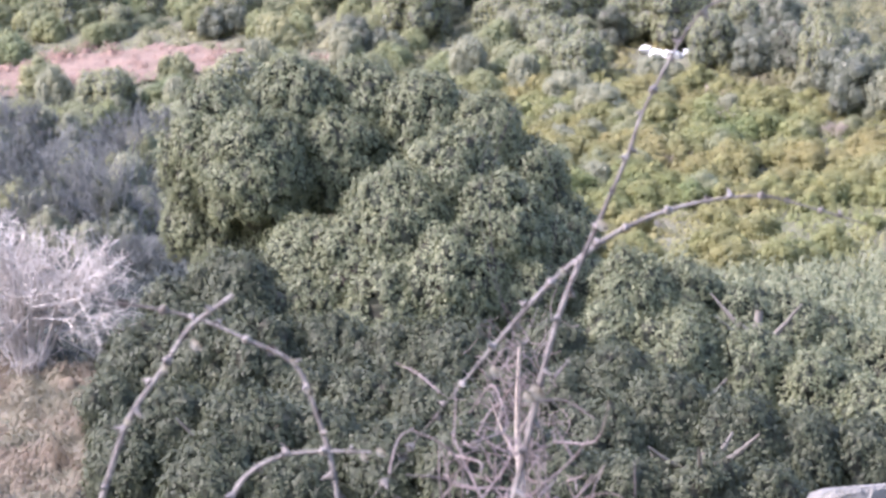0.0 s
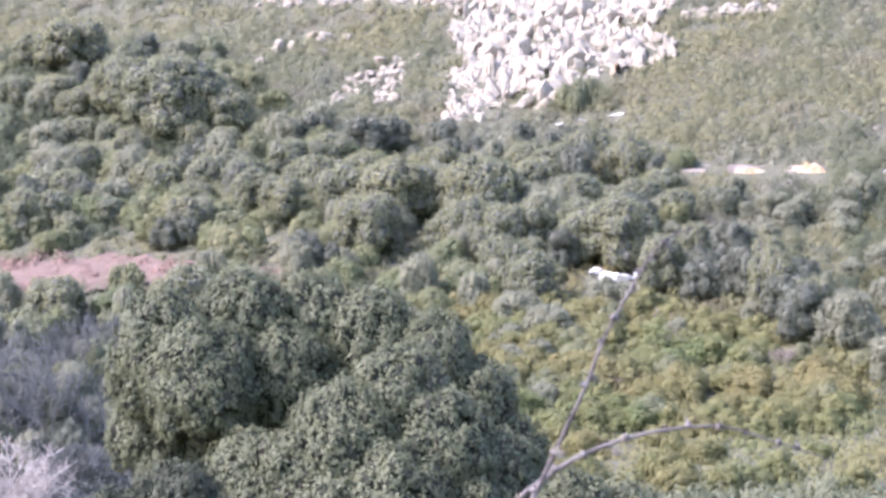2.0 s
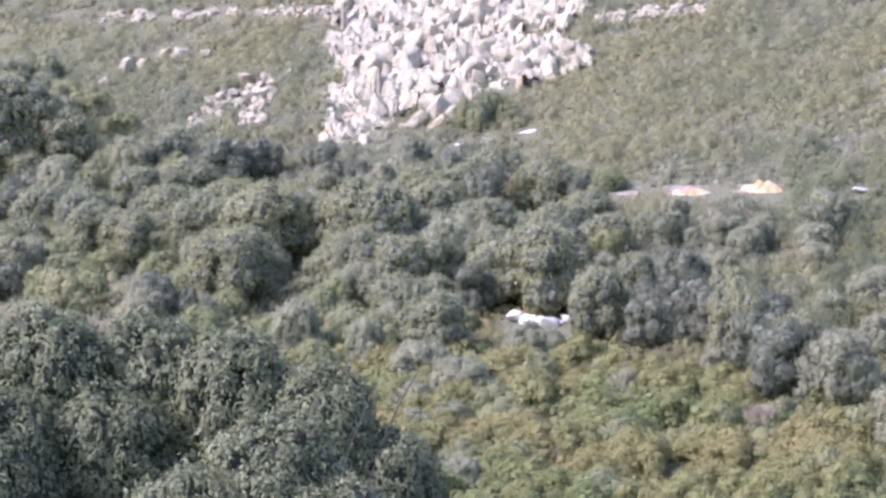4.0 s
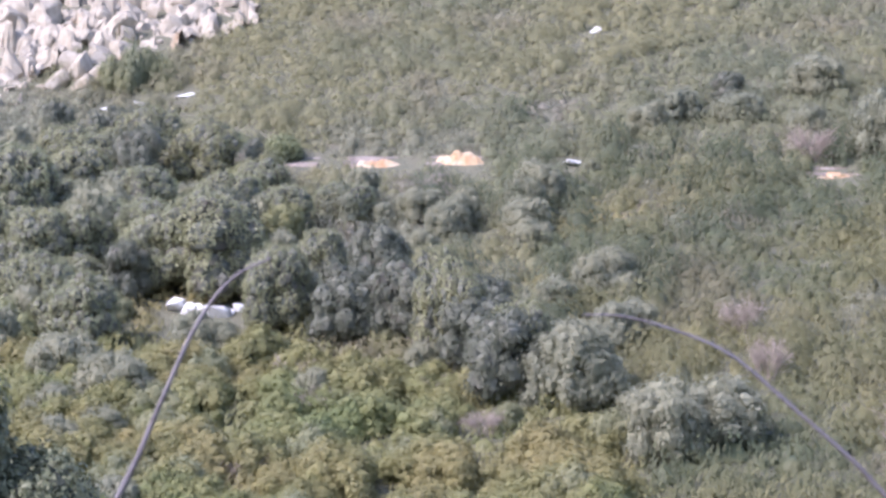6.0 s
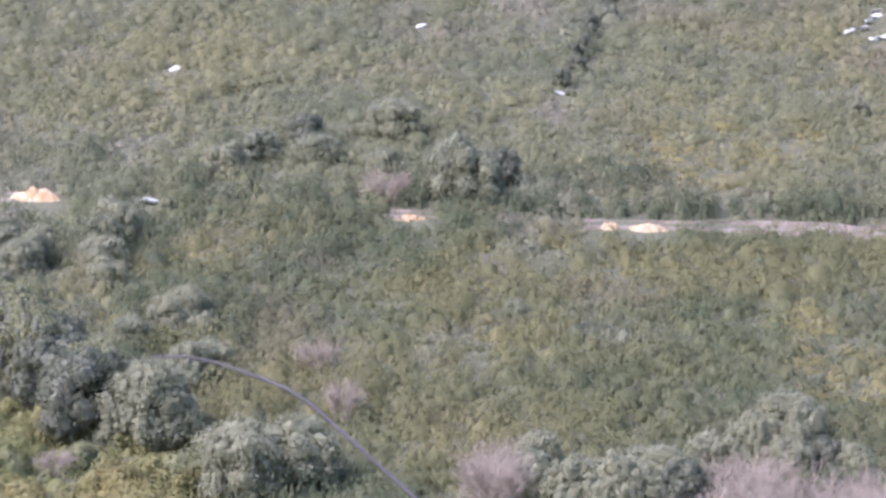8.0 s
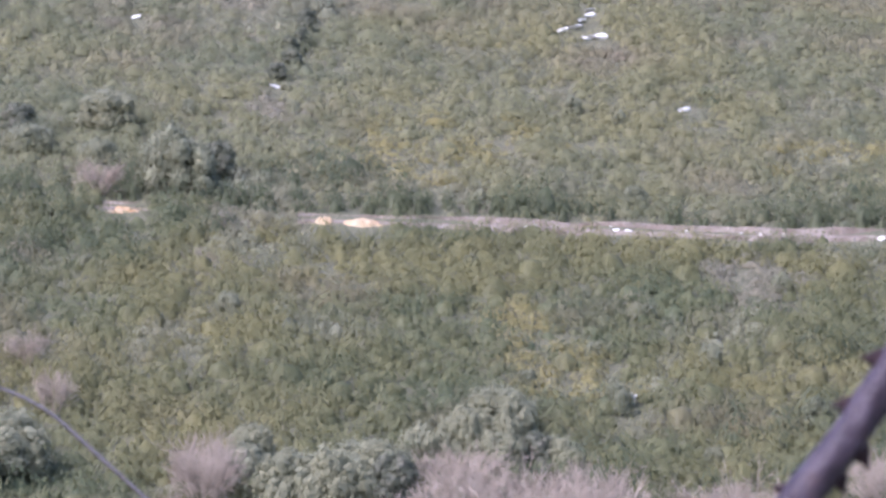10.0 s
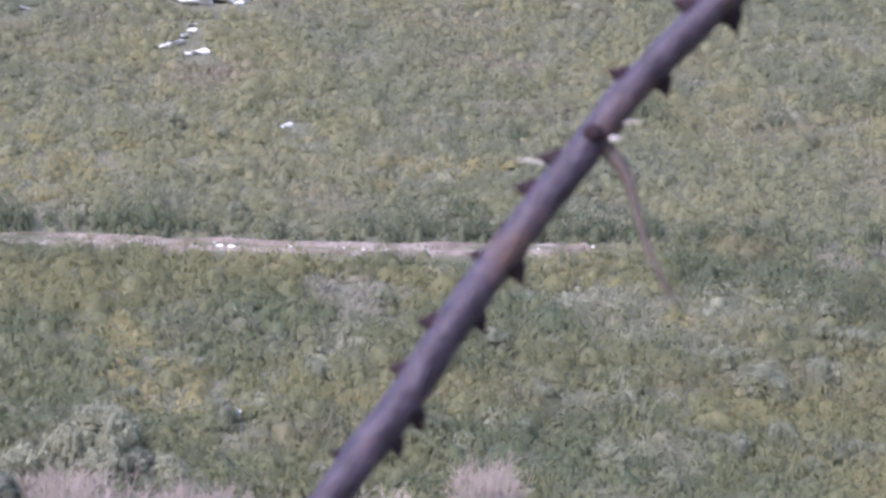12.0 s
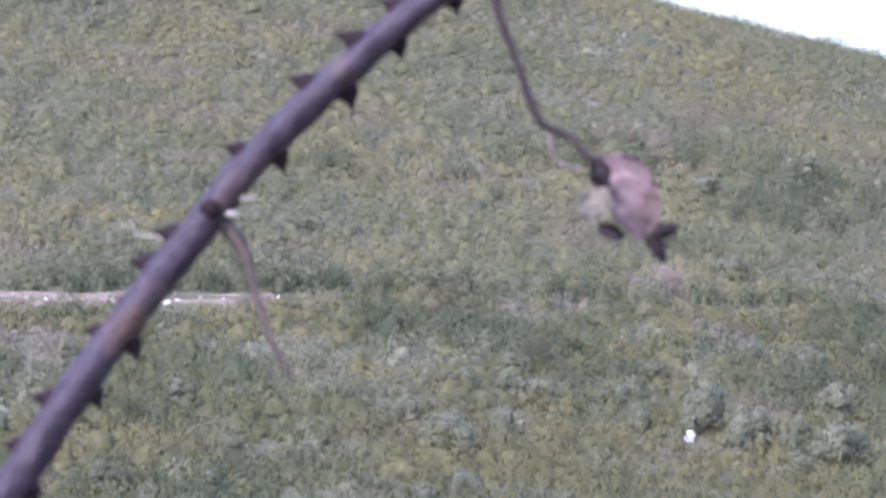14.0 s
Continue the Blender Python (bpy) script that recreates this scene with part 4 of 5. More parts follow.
def ribbon(name, pts, profile, material, gen_seed, step=0.5):
    """A strip along the track line; profile gives the offset uphill and the height at each edge."""
    gen = np.random.default_rng(gen_seed)
    p = np.array(pts, float)
    seg = np.concatenate([[0], np.cumsum(np.linalg.norm(np.diff(p, axis=0), axis=1))])
    s = np.arange(0, seg[-1], step)
    cx, cy = np.interp(s, seg, p[:, 0]), np.interp(s, seg, p[:, 1])
    t = unit(np.stack([np.gradient(cx), np.gradient(cy)], 1))
    nx, ny = -t[:, 1], t[:, 0]
    base = ground(cx, cy)
    rows_ = []
    for off, hgt in profile:
        j = 0.10 * wave(s, np.full_like(s, off * 7.0), 1.1, 4) + 0.05 * gen.normal(size=len(s))
        x, y = cx + nx * (off + j), cy + ny * (off + j)
        rows_.append(np.stack([x, y, base + hgt * (1 + 0.35 * wave(s, np.full_like(s, 3.0 * off), 2.5, 14)) + j * 0.3], 1))
    v = np.stack(rows_, 1)
    n, k = v.shape[:2]
    ii = np.arange(n * k).reshape(n, k)
    f = np.stack([ii[:-1, :-1], ii[1:, :-1], ii[1:, 1:], ii[:-1, 1:]], -1).reshape(-1, 4)
    return mesh_from(name, v.reshape(-1, 3), f, 4, material, True)


def stretch(x0, x1):
    """The track's line between two places along it."""
    p = np.array(TRACK, float)
    xs = np.arange(x0, x1 + 0.01, min(1.5, (x1 - x0) / 3))
    return np.stack([xs, np.interp(xs, p[:, 0], p[:, 1])], 1)


for x0, x1 in ((0.5, 4.0), (5.3, 8.7), (10.0, 13.2), (29.6, 33.0), (40.3, 79.0)):
    track = new("dirt_track", ribbon("dirt_track", stretch(x0, x1), [(-1.1, -0.5), (-0.8, -0.06), (-0.3, 0.0), (0.3, 0.03), (0.55, 0.16), (0.7, 0.33), (1.0, 0.38), (1.6, 0.12)], EARTH, 3))
    tagged(track, "pale earth track cut along the hillside contour", "track", kind="structure")
for k in range(16):
    x = rng.uniform(44, 78)
    at = stretch(x, x + 0.1)[0]
    ob = rock_at(at[0], at[1] - rng.uniform(-0.5, 1.0), rng.uniform(0.2, 0.5), STONES, None, 0.6, 6.28, 0.3)
    ob.name = "stone"
    tagged(ob, "pale stone lying on the earth track", "rock", "track stones")
for x0, y0, length, tall in EARTH_BANKS:
    # a worn face of bare earth: a half mound with runnels
    g = np.random.default_rng(int(x0 * 10))
    nu, nv = 26, 9
    s, q = np.meshgrid(np.linspace(-1, 1, nu), np.linspace(0, 1, nv), indexing='ij')
    env = np.sqrt(np.clip(1 - s ** 2, 0, 1)) * (1 + 0.18 * wave(s * 3 + x0, q * 0, 0.7, 2))
    px = x0 + s * length / 2 * 0.96 + q * 0.1
    py = y0 - 0.28 * s * length / 2 - 0.5 * (1 - q) * env + 0.12 * wave(s * 9 + x0, q * 2, 1.0, 6)
    pz = ground(px, py) * 0 + ground(np.full_like(px, x0), np.full_like(px, y0)) - 0.15 + tall * env * q ** 0.8 * (1 + 0.12 * wave(s * 5, q * 3 + x0, 1.0, 7)) - 0.05 * s
    ii = np.arange(nu * nv).reshape(nu, nv)
    f = np.stack([ii[:-1, :-1], ii[1:, :-1], ii[1:, 1:], ii[:-1, 1:]], -1).reshape(-1, 4)
    v = np.stack([px, py, pz], -1).reshape(-1, 3)
    back = v.reshape(nu, nv, 3)[:, -1] + [0, 0.9, -0.6]
    v = np.concatenate([v, back])
    top = ii[:, -1]
    bk = np.arange(nu) + nu * nv
    f = np.concatenate([f, np.stack([top[:-1], top[1:], bk[1:], bk[:-1]], -1)])
    ob = new("earth_bank", mesh_from("earth_bank", v, f, 4, ORANGE, True))
    tagged(ob, "bare orange earth bank beside the track", "bank", "earth banks", kind="structure")


def near_track(x, y, shown_only=True):
    d = np.full(np.shape(x), 1e9)
    p = np.array(TRACK, float)
    for a, b in zip(p[:-1], p[1:]):
        ab = b - a
        t = np.clip(((x - a[0]) * ab[0] + (y - a[1]) * ab[1]) / (ab @ ab), 0, 1)
        d = np.minimum(d, np.hypot(x - a[0] - t * ab[0], y - a[1] - t * ab[1]))
    hidden = ((x > 13.2) & (x < 16.6)) | ((x > 18.6) & (x < 29.5)) | ((x > 33) & (x < 40.3)) | (x < 0.5) | (x > 79.5)
    below = y < np.interp(x, p[:, 0], p[:, 1])
    return (d < np.where(below, 1.85, 1.05) + 0.5 * wave(x, y, 1.6, 22)) & ~hidden


# ---- the red clearing ----
cx_, cy_ = np.meshgrid(np.arange(-60, -26, 0.5), np.arange(129, 148, 0.5))
bare = np.hypot((cx_ + 43) / 12.5, (cy_ - 138.3) / 4.6) + 0.25 * wave(cx_, cy_, 4.0, 60) + 0.18 * wave(cx_, cy_, 1.6, 61) < 1
ci = np.arange(cx_.size).reshape(cx_.shape)
cells = (bare[:-1, :-1] & bare[1:, 1:] & bare[:-1, 1:] & bare[1:, :-1])
cf = np.stack([ci[:-1, :-1], ci[:-1, 1:], ci[1:, 1:], ci[1:, :-1]], -1)[cells]
cz_ = ground(cx_, cy_) + 0.22 + 0.10 * wave(cx_, cy_, 1.3, 62) + 0.05 * wave(cx_, cy_, 0.6, 63)
clearing = new("clearing", mesh_from("clearing", np.stack([cx_, cy_, cz_], -1).reshape(-1, 3), cf, 4, REDSOIL, False))
tagged(clearing, "bare pinkish-red earth in a clearing", "clearing", kind="structure")


# ---- scrub: low shrubs in their tens of thousands ----
DOME_V = np.array([(math.cos(a) * r, math.sin(a) * r, z) for r, z, n, o in ((1.0, 0.0, 6, 0.0), (0.72, 0.68, 5, 0.4)) for a in [o + k * 2 * math.pi / n for k in range(n)]] + [(0, 0, 1.0)])
DOME_F = np.array([(0, 1, 6), (1, 7, 6), (1, 2, 7), (2, 8, 7), (2, 3, 8), (3, 9, 8), (3, 4, 9), (4, 5, 9), (5, 10, 9), (5, 0, 10), (0, 6, 10),
                   (6, 7, 11), (7, 8, 11), (8, 9, 11), (9, 10, 11), (10, 6, 11)])


def scrub(name, material, xy, radius, height, per, leaf, gen, label, spread=0.38):
    """Low shrubs, each a dome of close leaves under looser sprays."""
    n = len(xy)
    big = np.exp(gen.normal(size=n) * spread).clip(0.45, 2.4)
    r, h = radius * big, height * big ** 0.8 * gen.uniform(0.75, 1.3, n)
    base = np.stack([xy[:, 0], xy[:, 1], ground(xy[:, 0], xy[:, 1]) - 0.08], 1)
    size = np.stack([r, r, h], 1)
    dome = base[:, None] + DOME_V[None] * size[:, None] * gen.uniform(0.36, 0.62, (n, len(DOME_V), 1))
    dome_f = DOME_F[None] + (np.arange(n) * len(DOME_V))[:, None, None]
    k = np.repeat(np.arange(n), np.maximum(8, per * 1.1 * big ** 1.7).astype(int))
    d = unit(gen.normal(size=(len(k), 3)))
    d[:, 2] = np.abs(d[:, 2])
    d = d * gen.uniform(0.85, 1.12, (len(k), 1))
    c = base[k] + d * size[k]
    nn = unit(d * [0.9, 0.9, 0.5] + [0, -0.15, 0.35])
    v = leaves_at(c, nn, 2.2 * leaf, leaf * 0.5, 0.15, gen, 5.0)
    verts = np.concatenate([dome.reshape(-1, 3), v])
    faces = np.concatenate([dome_f.reshape(-1, 3), np.arange(len(v)).reshape(-1, 3) + n * len(DOME_V)])
    ob = new(name, mesh_from(name, verts, faces, 3, material, True))
    return tagged(ob, label, "scrub", kind="stuff")


def field(x0, x1, y0, y1, step, gen):
    x, y = np.meshgrid(np.arange(x0, x1, step), np.arange(y0, y1, step))
    x = x.ravel() + gen.uniform(-0.5, 0.5, x.size) * step
    y = y.ravel() + gen.uniform(-0.5, 0.5, y.size) * step
    return x, y


YELLOW_PATCHES = [(91.5, 132.5, 1.8, 0.9), (89.1, 125.2, 1.6, 0.9), (95.1, 124.6, 1.7, 0.8), (75.6, 125.8, 1.6, 1.4), (79.6, 112.8, 2.2, 1.5), (45.9, 123.6, 1.6, 7), (44.7, 116.9, 2.2, 4), (73.9, 134.5, 2.5, 4), (14.4, 135.1, 2, 3), (17.5, 144.2, 2.5, 3), (89.6, 125.5, 2.5, 1.5), (98.3, 126.2, 3, 1.2), (75.9, 154.6, 5, 3), (44.8, 118.8, 1.8, 6), (91.5, 132.7, 2.5, 1.5), (50.6, 157.3, 4, 4), (53.7, 160, 6, 4)]
BARE_PATCHES = [(9.5, 152.5, 1.9), (4.2, 143.0, 1.6), (59.5, 131.0, 2.5), (95, 134.5, 1.6), (103.0, 136.0, 2.0), (-7.5, 160.5, 2.0), (-13.5, 159.5, 1.6), (36.5, 146.5, 1.4), (61, 133, 2.0), (91.1, 133.3, 1.5), (100.2, 127.3, 1.6), (126.1, 166.7, 1.2), (126.7, 176, 1.5), (103.3, 137.2, 1.2), (44.3, 167.9, 1.6), (48.6, 191.8, 1.8), (18.2, 166.2, 1.4)]
gen = np.random.default_rng(11)
fx, fy = field(-82, 176, 84, 236, 0.9, gen)
keep = (np.arctan2(fx - 6.7, fy + 63) > radians(-18)) & (np.arctan2(fx, fy) < radians(44)) & ~near_track(fx, fy)
keep &= ~((fx > -22) & (fx < 7) & (fy > 174) & np.array([in_outcrop(a, b) if (-23 < a < 8 and b > 173) else False for a, b in zip(fx, fy)]))
keep &= ~np.array([in_streak(a, b) if (-45 < a < 10 and b > 180) else False for a, b in zip(fx, fy)])
keep &= ~((np.abs(fx + 2.3) < 1.9) & (fy > 128.8) & (fy < 133.8))
red = (np.hypot((fx + 43) / 12.5, (fy - 138.3) / 4.6) < 0.95 + 0.35 * wave(fx, fy, 3.0, 30) + 0.25 * wave(fx, fy, 1.4, 31))
by_rock = (fx > -9) & (fx < 3) & (fy < 136)
wood = (fx < 2) & (fy > 118) & (fy < 166) & ~by_rock
keep &= ~(wood & (gen.uniform(size=fx.size) < 0.5) & ~red)
keep &= ~((fy > 205) & (fx < 60) & (gen.uniform(size=fx.size) < 0.25))
for bx0, by0, blen, btall in EARTH_BANKS:
    keep &= ~((np.abs(fx - bx0) < blen / 2) & (fy > by0 - 2.8) & (fy < by0 + 0.5))
for sx, sy, ss in LOOSE_STONES:
    keep &= ~(np.hypot(fx - sx, (fy - sy + 0.9) / 2.0) < 0.5 * ss + 0.3)
kind = 0.7 * wave(fx, fy, 9.0, 40) + 0.5 * wave(fx, fy, 3.0, 41) + gen.normal(size=fx.size) * 0.2
kind += np.where((fx > 78) & (fy < 134), 0.12, 0.0)
pts = np.stack([fx, fy], 1)
yellow = ((fx > -14) & (fx < 15) & (fy < 126 - 0.75 * np.maximum(0, fx - 1))) | (by_rock & (fy > 120))
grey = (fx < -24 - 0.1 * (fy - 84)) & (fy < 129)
plain = keep & ~yellow & ~red & ~grey
line_y = np.interp(fx, [p[0] for p in TRACK], [p[1] for p in TRACK])
belt = plain & (fx > 20) & (fx < 112) & (fy - line_y > 0.75) & (fy - line_y < 3.4 + 1.6 * wave(fx, fy, 5.0, 70)) & (gen.uniform(size=fx.size) < 0.85)
dull = plain & (np.min([np.hypot((fx - a) / rr, (fy - b) / (1.6 * rr)) for a, b, rr in BARE_PATCHES], axis=0) < 1 + 0.4 * wave(fx, fy, 1.5, 71))
plain = plain & ~belt & ~dull
straw = plain & (gen.uniform(size=fx.size) < 0.6) & (np.min([np.hypot((fx - a) / ra, (fy - b) / rb) for a, b, ra, rb in YELLOW_PATCHES], axis=0) < 1 + 0.5 * wave(fx, fy, 2.0, 72) + 0.3 * wave(fx, fy, 1.0, 73))
plain = plain & ~straw
scrub("yellow_grass", DRYGRASS, pts[straw], 0.62, 0.5, 44, 0.15, gen, "yellowed grass and broom in a strip down the hillside")
scrub("green_belt", GREENBELT, pts[belt], 0.52, 1.15, 60, 0.15, gen, "taller dark green scrub along the track's upper side")
scrub("dry_scrub", PINKBRUSH, pts[dull], 0.6, 0.5, 40, 0.14, gen, "dry pinkish scrub on thin soil")
upper = (fx < -20) & (fy > 148) & (fy < np.minimum(202, 170 + 1.7 * np.maximum(0, -26 - fx)))
scrub("wood_scrub", GREENBELT, pts[plain & upper], 0.8, 0.9, 44, 0.16, gen, "olive-green scrub filling the hillside wood")
plain = plain & ~upper
low = (fx > 14) & (fy < line_y - 0.8 + 3 * wave(fx, fy, 8.0, 75))
scrub("mastic_scrub", LOWMAQUIS, pts[plain & low & (kind <= 0.45)], 0.72, 0.85, 50, 0.145, gen, "deep green evergreen scrub below the track")
plain = plain & ~(low & (kind <= 0.45))
scrub("maquis_scrub", MAQUIS, pts[plain & (kind <= 0.40)], 0.66, 0.68, 46, 0.145, gen, "low olive-green evergreen scrub covering the hillside")
scrub("heath_scrub", HEATH, pts[plain & (kind > 0.40) & (kind <= 0.85)], 0.62, 0.62, 44, 0.14, gen, "yellowish heath among the green scrub")
scrub("grey_scrub", GREYGREEN, pts[plain & (kind > 0.85)], 0.6, 0.72, 44, 0.135, gen, "pale grey-green bushes among the scrub")
scrub("broom_scrub", BROOM, pts[keep & yellow], 0.5, 0.6, 28, 0.15, gen, "yellow-green broom scrub on the valley side")
scrub("bracken", BRACKEN, pts[keep & red & (gen.uniform(size=fx.size) < 0.7)], 0.4, 0.5, 24, 0.16, gen, "reddish dry bracken in a clearing")
qx, qy = field(-10, 150, 96, 226, 1.9, gen)
clump = wave(qx, qy, 14.0, 80) + 0.5 * wave(qx, qy, 5.0, 81)
qk = (clump > 0.32) & (qy < 168 + 6 * wave(qx, qy, 9.0, 84)) & ~near_track(qx, qy) & (np.arctan2(qx, qy) < radians(44)) & ~((qx < 8) & (qy > 168)) & ~((qx < 12) & (qy < 128)) & ~((qx < 2) & (qx > -6) & (qy < 135))
some = gen.uniform(size=qx.size)
scrub("tall_scrub", GREENBELT, np.stack([qx, qy], 1)[qk & (some < 0.6)], 0.95, 1.15, 110, 0.17, gen, "taller dark green bushes standing in clumps on the hillside")
scrub("tall_grey_scrub", GREYGREEN, np.stack([qx, qy], 1)[qk & (some > 0.85)], 0.62, 0.75, 90, 0.13, gen, "taller grey-green bushes scattered on the hillside")
lx, ly = field(-58, -20, 62, 90, 0.9, gen)
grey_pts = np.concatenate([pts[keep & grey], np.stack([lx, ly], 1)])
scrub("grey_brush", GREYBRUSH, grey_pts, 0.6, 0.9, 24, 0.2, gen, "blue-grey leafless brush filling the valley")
nx_, ny_ = field(-36, -18, 22, 62, 0.8, gen)
scrub("dry_brush", DRYBUSH, np.stack([nx_, ny_], 1), 0.5, 0.5, 34, 0.15, gen, "brown dry brush at the foot of the leafless tree")
vx, vy = field(-20, 30, 56, 84, 0.9, gen)
scrub("valley_scrub", OAK, np.stack([vx, vy], 1), 0.7, 0.8, 24, 0.2, gen, "green scrub on the valley floor behind the oaks")


# ---- brambles ----
def thorn_mesh(material):
    v, f, *_ = tube([(0, 0, -0.05), (0, 0, 0.25), (0.06, 0, 0.6), (0.2, 0, 1.0)], [0.5, 0.32, 0.15, 0.02], 6, 2)
    return mesh_from("thorn", v, f, 4, material, True)


THORN_MESH = thorn_mesh(THORN)
PALE_THORN_MESH = thorn_mesh(PALECANE)


def cane_thing(name, line, radii, material, label, thorn_gap, thorn_len, start=0.0, group="bramble canes", seed=1, sides=10):
    """A bramble stem with hooked thorns set round it."""
    gen = np.random.default_rng(seed)
    base = np.array(line[0], float)
    v, f, c, t, rad = tube(np.array(line, float) - base, radii, sides, 6, gen, 0.12)
    stem_ob = thing(name, tuple(base))
    part("stem", mesh_from("stem", v, f, 4, material, True), stem_ob)
    s = np.concatenate([[0], np.cumsum(np.linalg.norm(np.diff(c, axis=0), axis=1))])
    at = max(start, thorn_gap)
    turn = gen.uniform(0, 6)
    while at < s[-1] - thorn_gap * 0.5:
        i = min(int(np.searchsorted(s, at)), len(c) - 1)
        turn += 2.4 + gen.uniform(-0.5, 0.5)
        ax = Vector(t[i])
        side = Vector((math.cos(turn), math.sin(turn), 0.3))
        side = (side - ax * side.dot(ax)).normalized()
        m = Matrix((-ax, ax.cross(side) * -1, side)).transposed().to_4x4()
        if m.determinant() < 0:
            m = Matrix((-ax, ax.cross(side), side)).transposed().to_4x4()
        k = thorn_len * gen.uniform(0.7, 1.15)
        ob = part("thorn", THORN_MESH if material is CANE else PALE_THORN_MESH, stem_ob)
        ob.matrix_basis = Matrix.Translation(Vector(c[i]) + side * rad[i] * 0.85) @ m @ Matrix.Diagonal((k, k, k, 1))
        at += thorn_gap * gen.uniform(0.6, 1.4)
    return tagged(stem_ob, label, "bramble", group)



def rooted(points, foot):
    """The line with its foot carried on down to the ground below, in a smooth bend."""
    a, b = np.array(foot, float), np.array(points[0], float)
    back = unit(b - np.array(points[1], float))
    ctrl = b + back * np.linalg.norm(b - a) * 0.45
    out = []
    for s in (0.0, 0.25, 0.5, 0.7, 0.83, 0.91, 0.955, 0.98, 0.99):
        out.append(tuple(a * (1 - s) ** 2 + ctrl * 2 * s * (1 - s) + b * s * s))
    return out + list(points)


def curled(name, centre, along, wide, length, width, curl, material, seed):
    """A dried leaf rolled about its midrib, thin but with two faces and a ragged edge."""
    g = np.random.default_rng(seed)
    a, w = Vector(along).normalized(), Vector(wide)
    w = (w - a * w.dot(a)).normalized()
    nrm = a.cross(w)
    nu, nv = 16, 9
    vs = []
    for i in range(nu):
        s = i / (nu - 1)
        half = width * 0.5 * math.sin(math.pi * min(1, 0.12 + 0.86 * s)) ** 0.7 * g.uniform(0.85, 1.1)
        for j in range(nv):
            q = (j / (nv - 1) - 0.5) * 2
            th = q * curl
            p = a * (s - 0.5) * length + w * half * math.sin(th) / max(curl, 0.3) * 1.4 + nrm * half * (1 - math.cos(th)) / max(curl, 0.3) * 1.4
            p = p + nrm * 0.12 * length * math.sin(3.0 * s) + Vector(g.normal(size=3)) * width * 0.03
            vs.append(np.array(p) + np.array(centre))
    v = np.array(vs)
    ii = np.arange(nu * nv).reshape(nu, nv)
    f = np.stack([ii[:-1, :-1], ii[1:, :-1], ii[1:, 1:], ii[:-1, 1:]], -1).reshape(-1, 4)
    return mesh_from(name, v, f, 4, material, True)


EYE = np.array((6.695, -63.182, 4.912))


def off(p, f=1.5):
    """A place carried away from the brow's viewpoint."""
    return tuple(EYE + f * (np.array(p, float) - EYE))


def on_brow(x, y):
    return (x, y, float(ground(x, y)))



TALL_LINE = [(6.572, -62.013, 4.637), (6.581, -62.008, 4.67), (6.589, -62.002, 4.703), (6.599, -61.997, 4.736), (6.614, -61.991, 4.769), (6.627, -61.986, 4.797), (6.636, -61.982, 4.82), (6.657, -61.975, 4.855), (6.672, -61.975, 4.864)]
ARCH_LINE = [(6.554, -61.957, 4.7), (6.57, -61.952, 4.718), (6.59, -61.947, 4.739), (6.611, -61.942, 4.755), (6.63, -61.939, 4.765), (6.655, -61.935, 4.772), (6.683, -61.931, 4.774), (6.705, -61.929, 4.768), (6.729, -61.927, 4.76)]
LONG_LINE = [(6.405, -62.02, 4.744), (6.424, -62.018, 4.741), (6.447, -62.016, 4.735), (6.466, -62.015, 4.726), (6.486, -62.014, 4.715), (6.495, -62.015, 4.694), (6.502, -62.018, 4.668), (6.505, -62.021, 4.639)]
BENT_LINE = [(6.411, -62.082, 4.654), (6.418, -62.078, 4.676), (6.428, -62.074, 4.703), (6.442, -62.069, 4.723), (6.453, -62.066, 4.739), (6.471, -62.062, 4.752)]
LOW_LINE = [(6.453, -62.027, 4.648), (6.46, -62.024, 4.662), (6.468, -62.022, 4.671), (6.482, -62.019, 4.677), (6.501, -62.017, 4.678), (6.518, -62.015, 4.677)]
BROW_CANES = [
    (TALL_LINE, [0.0022, 0.0022, 0.0019, 0.0016, 0.0013, 0.0008, 0.0004], on_brow(6.46, -61.1)),
    (ARCH_LINE, [0.0002] * 9 + [0.0006, 0.0010, 0.0012, 0.0012, 0.0010, 0.0008, 0.0006, 0.0004, 0.0003], on_brow(6.40, -61.0)),
    (LONG_LINE, [0.0005, 0.0010, 0.0013, 0.0016, 0.0016], None),
    (BENT_LINE, [0.0016, 0.0016, 0.0014, 0.0010], on_brow(6.28, -61.1)),
    (LOW_LINE, [0.0016, 0.0016, 0.0013, 0.0006], on_brow(6.34, -61.1)),
]
SCRAPS = [[(6.617, -61.996, 4.77, 0.006), (6.589, -62.008, 4.701, 0.008), (6.585, -62.009, 4.699, 0.006), (6.6, -62, 4.751, 0.004)], [(6.638, -61.943, 4.764, 0.004), (6.566, -61.96, 4.702, 0.006)], [(6.487, -62.019, 4.717, 0.004), (6.493, -62.02, 4.704, 0.004)], [(6.457, -62.071, 4.733, 0.006), (6.444, -62.074, 4.724, 0.004), (6.429, -62.079, 4.703, 0.004)], [(6.523, -62.019, 4.678, 0.005), (6.516, -62.02, 4.676, 0.004)]]
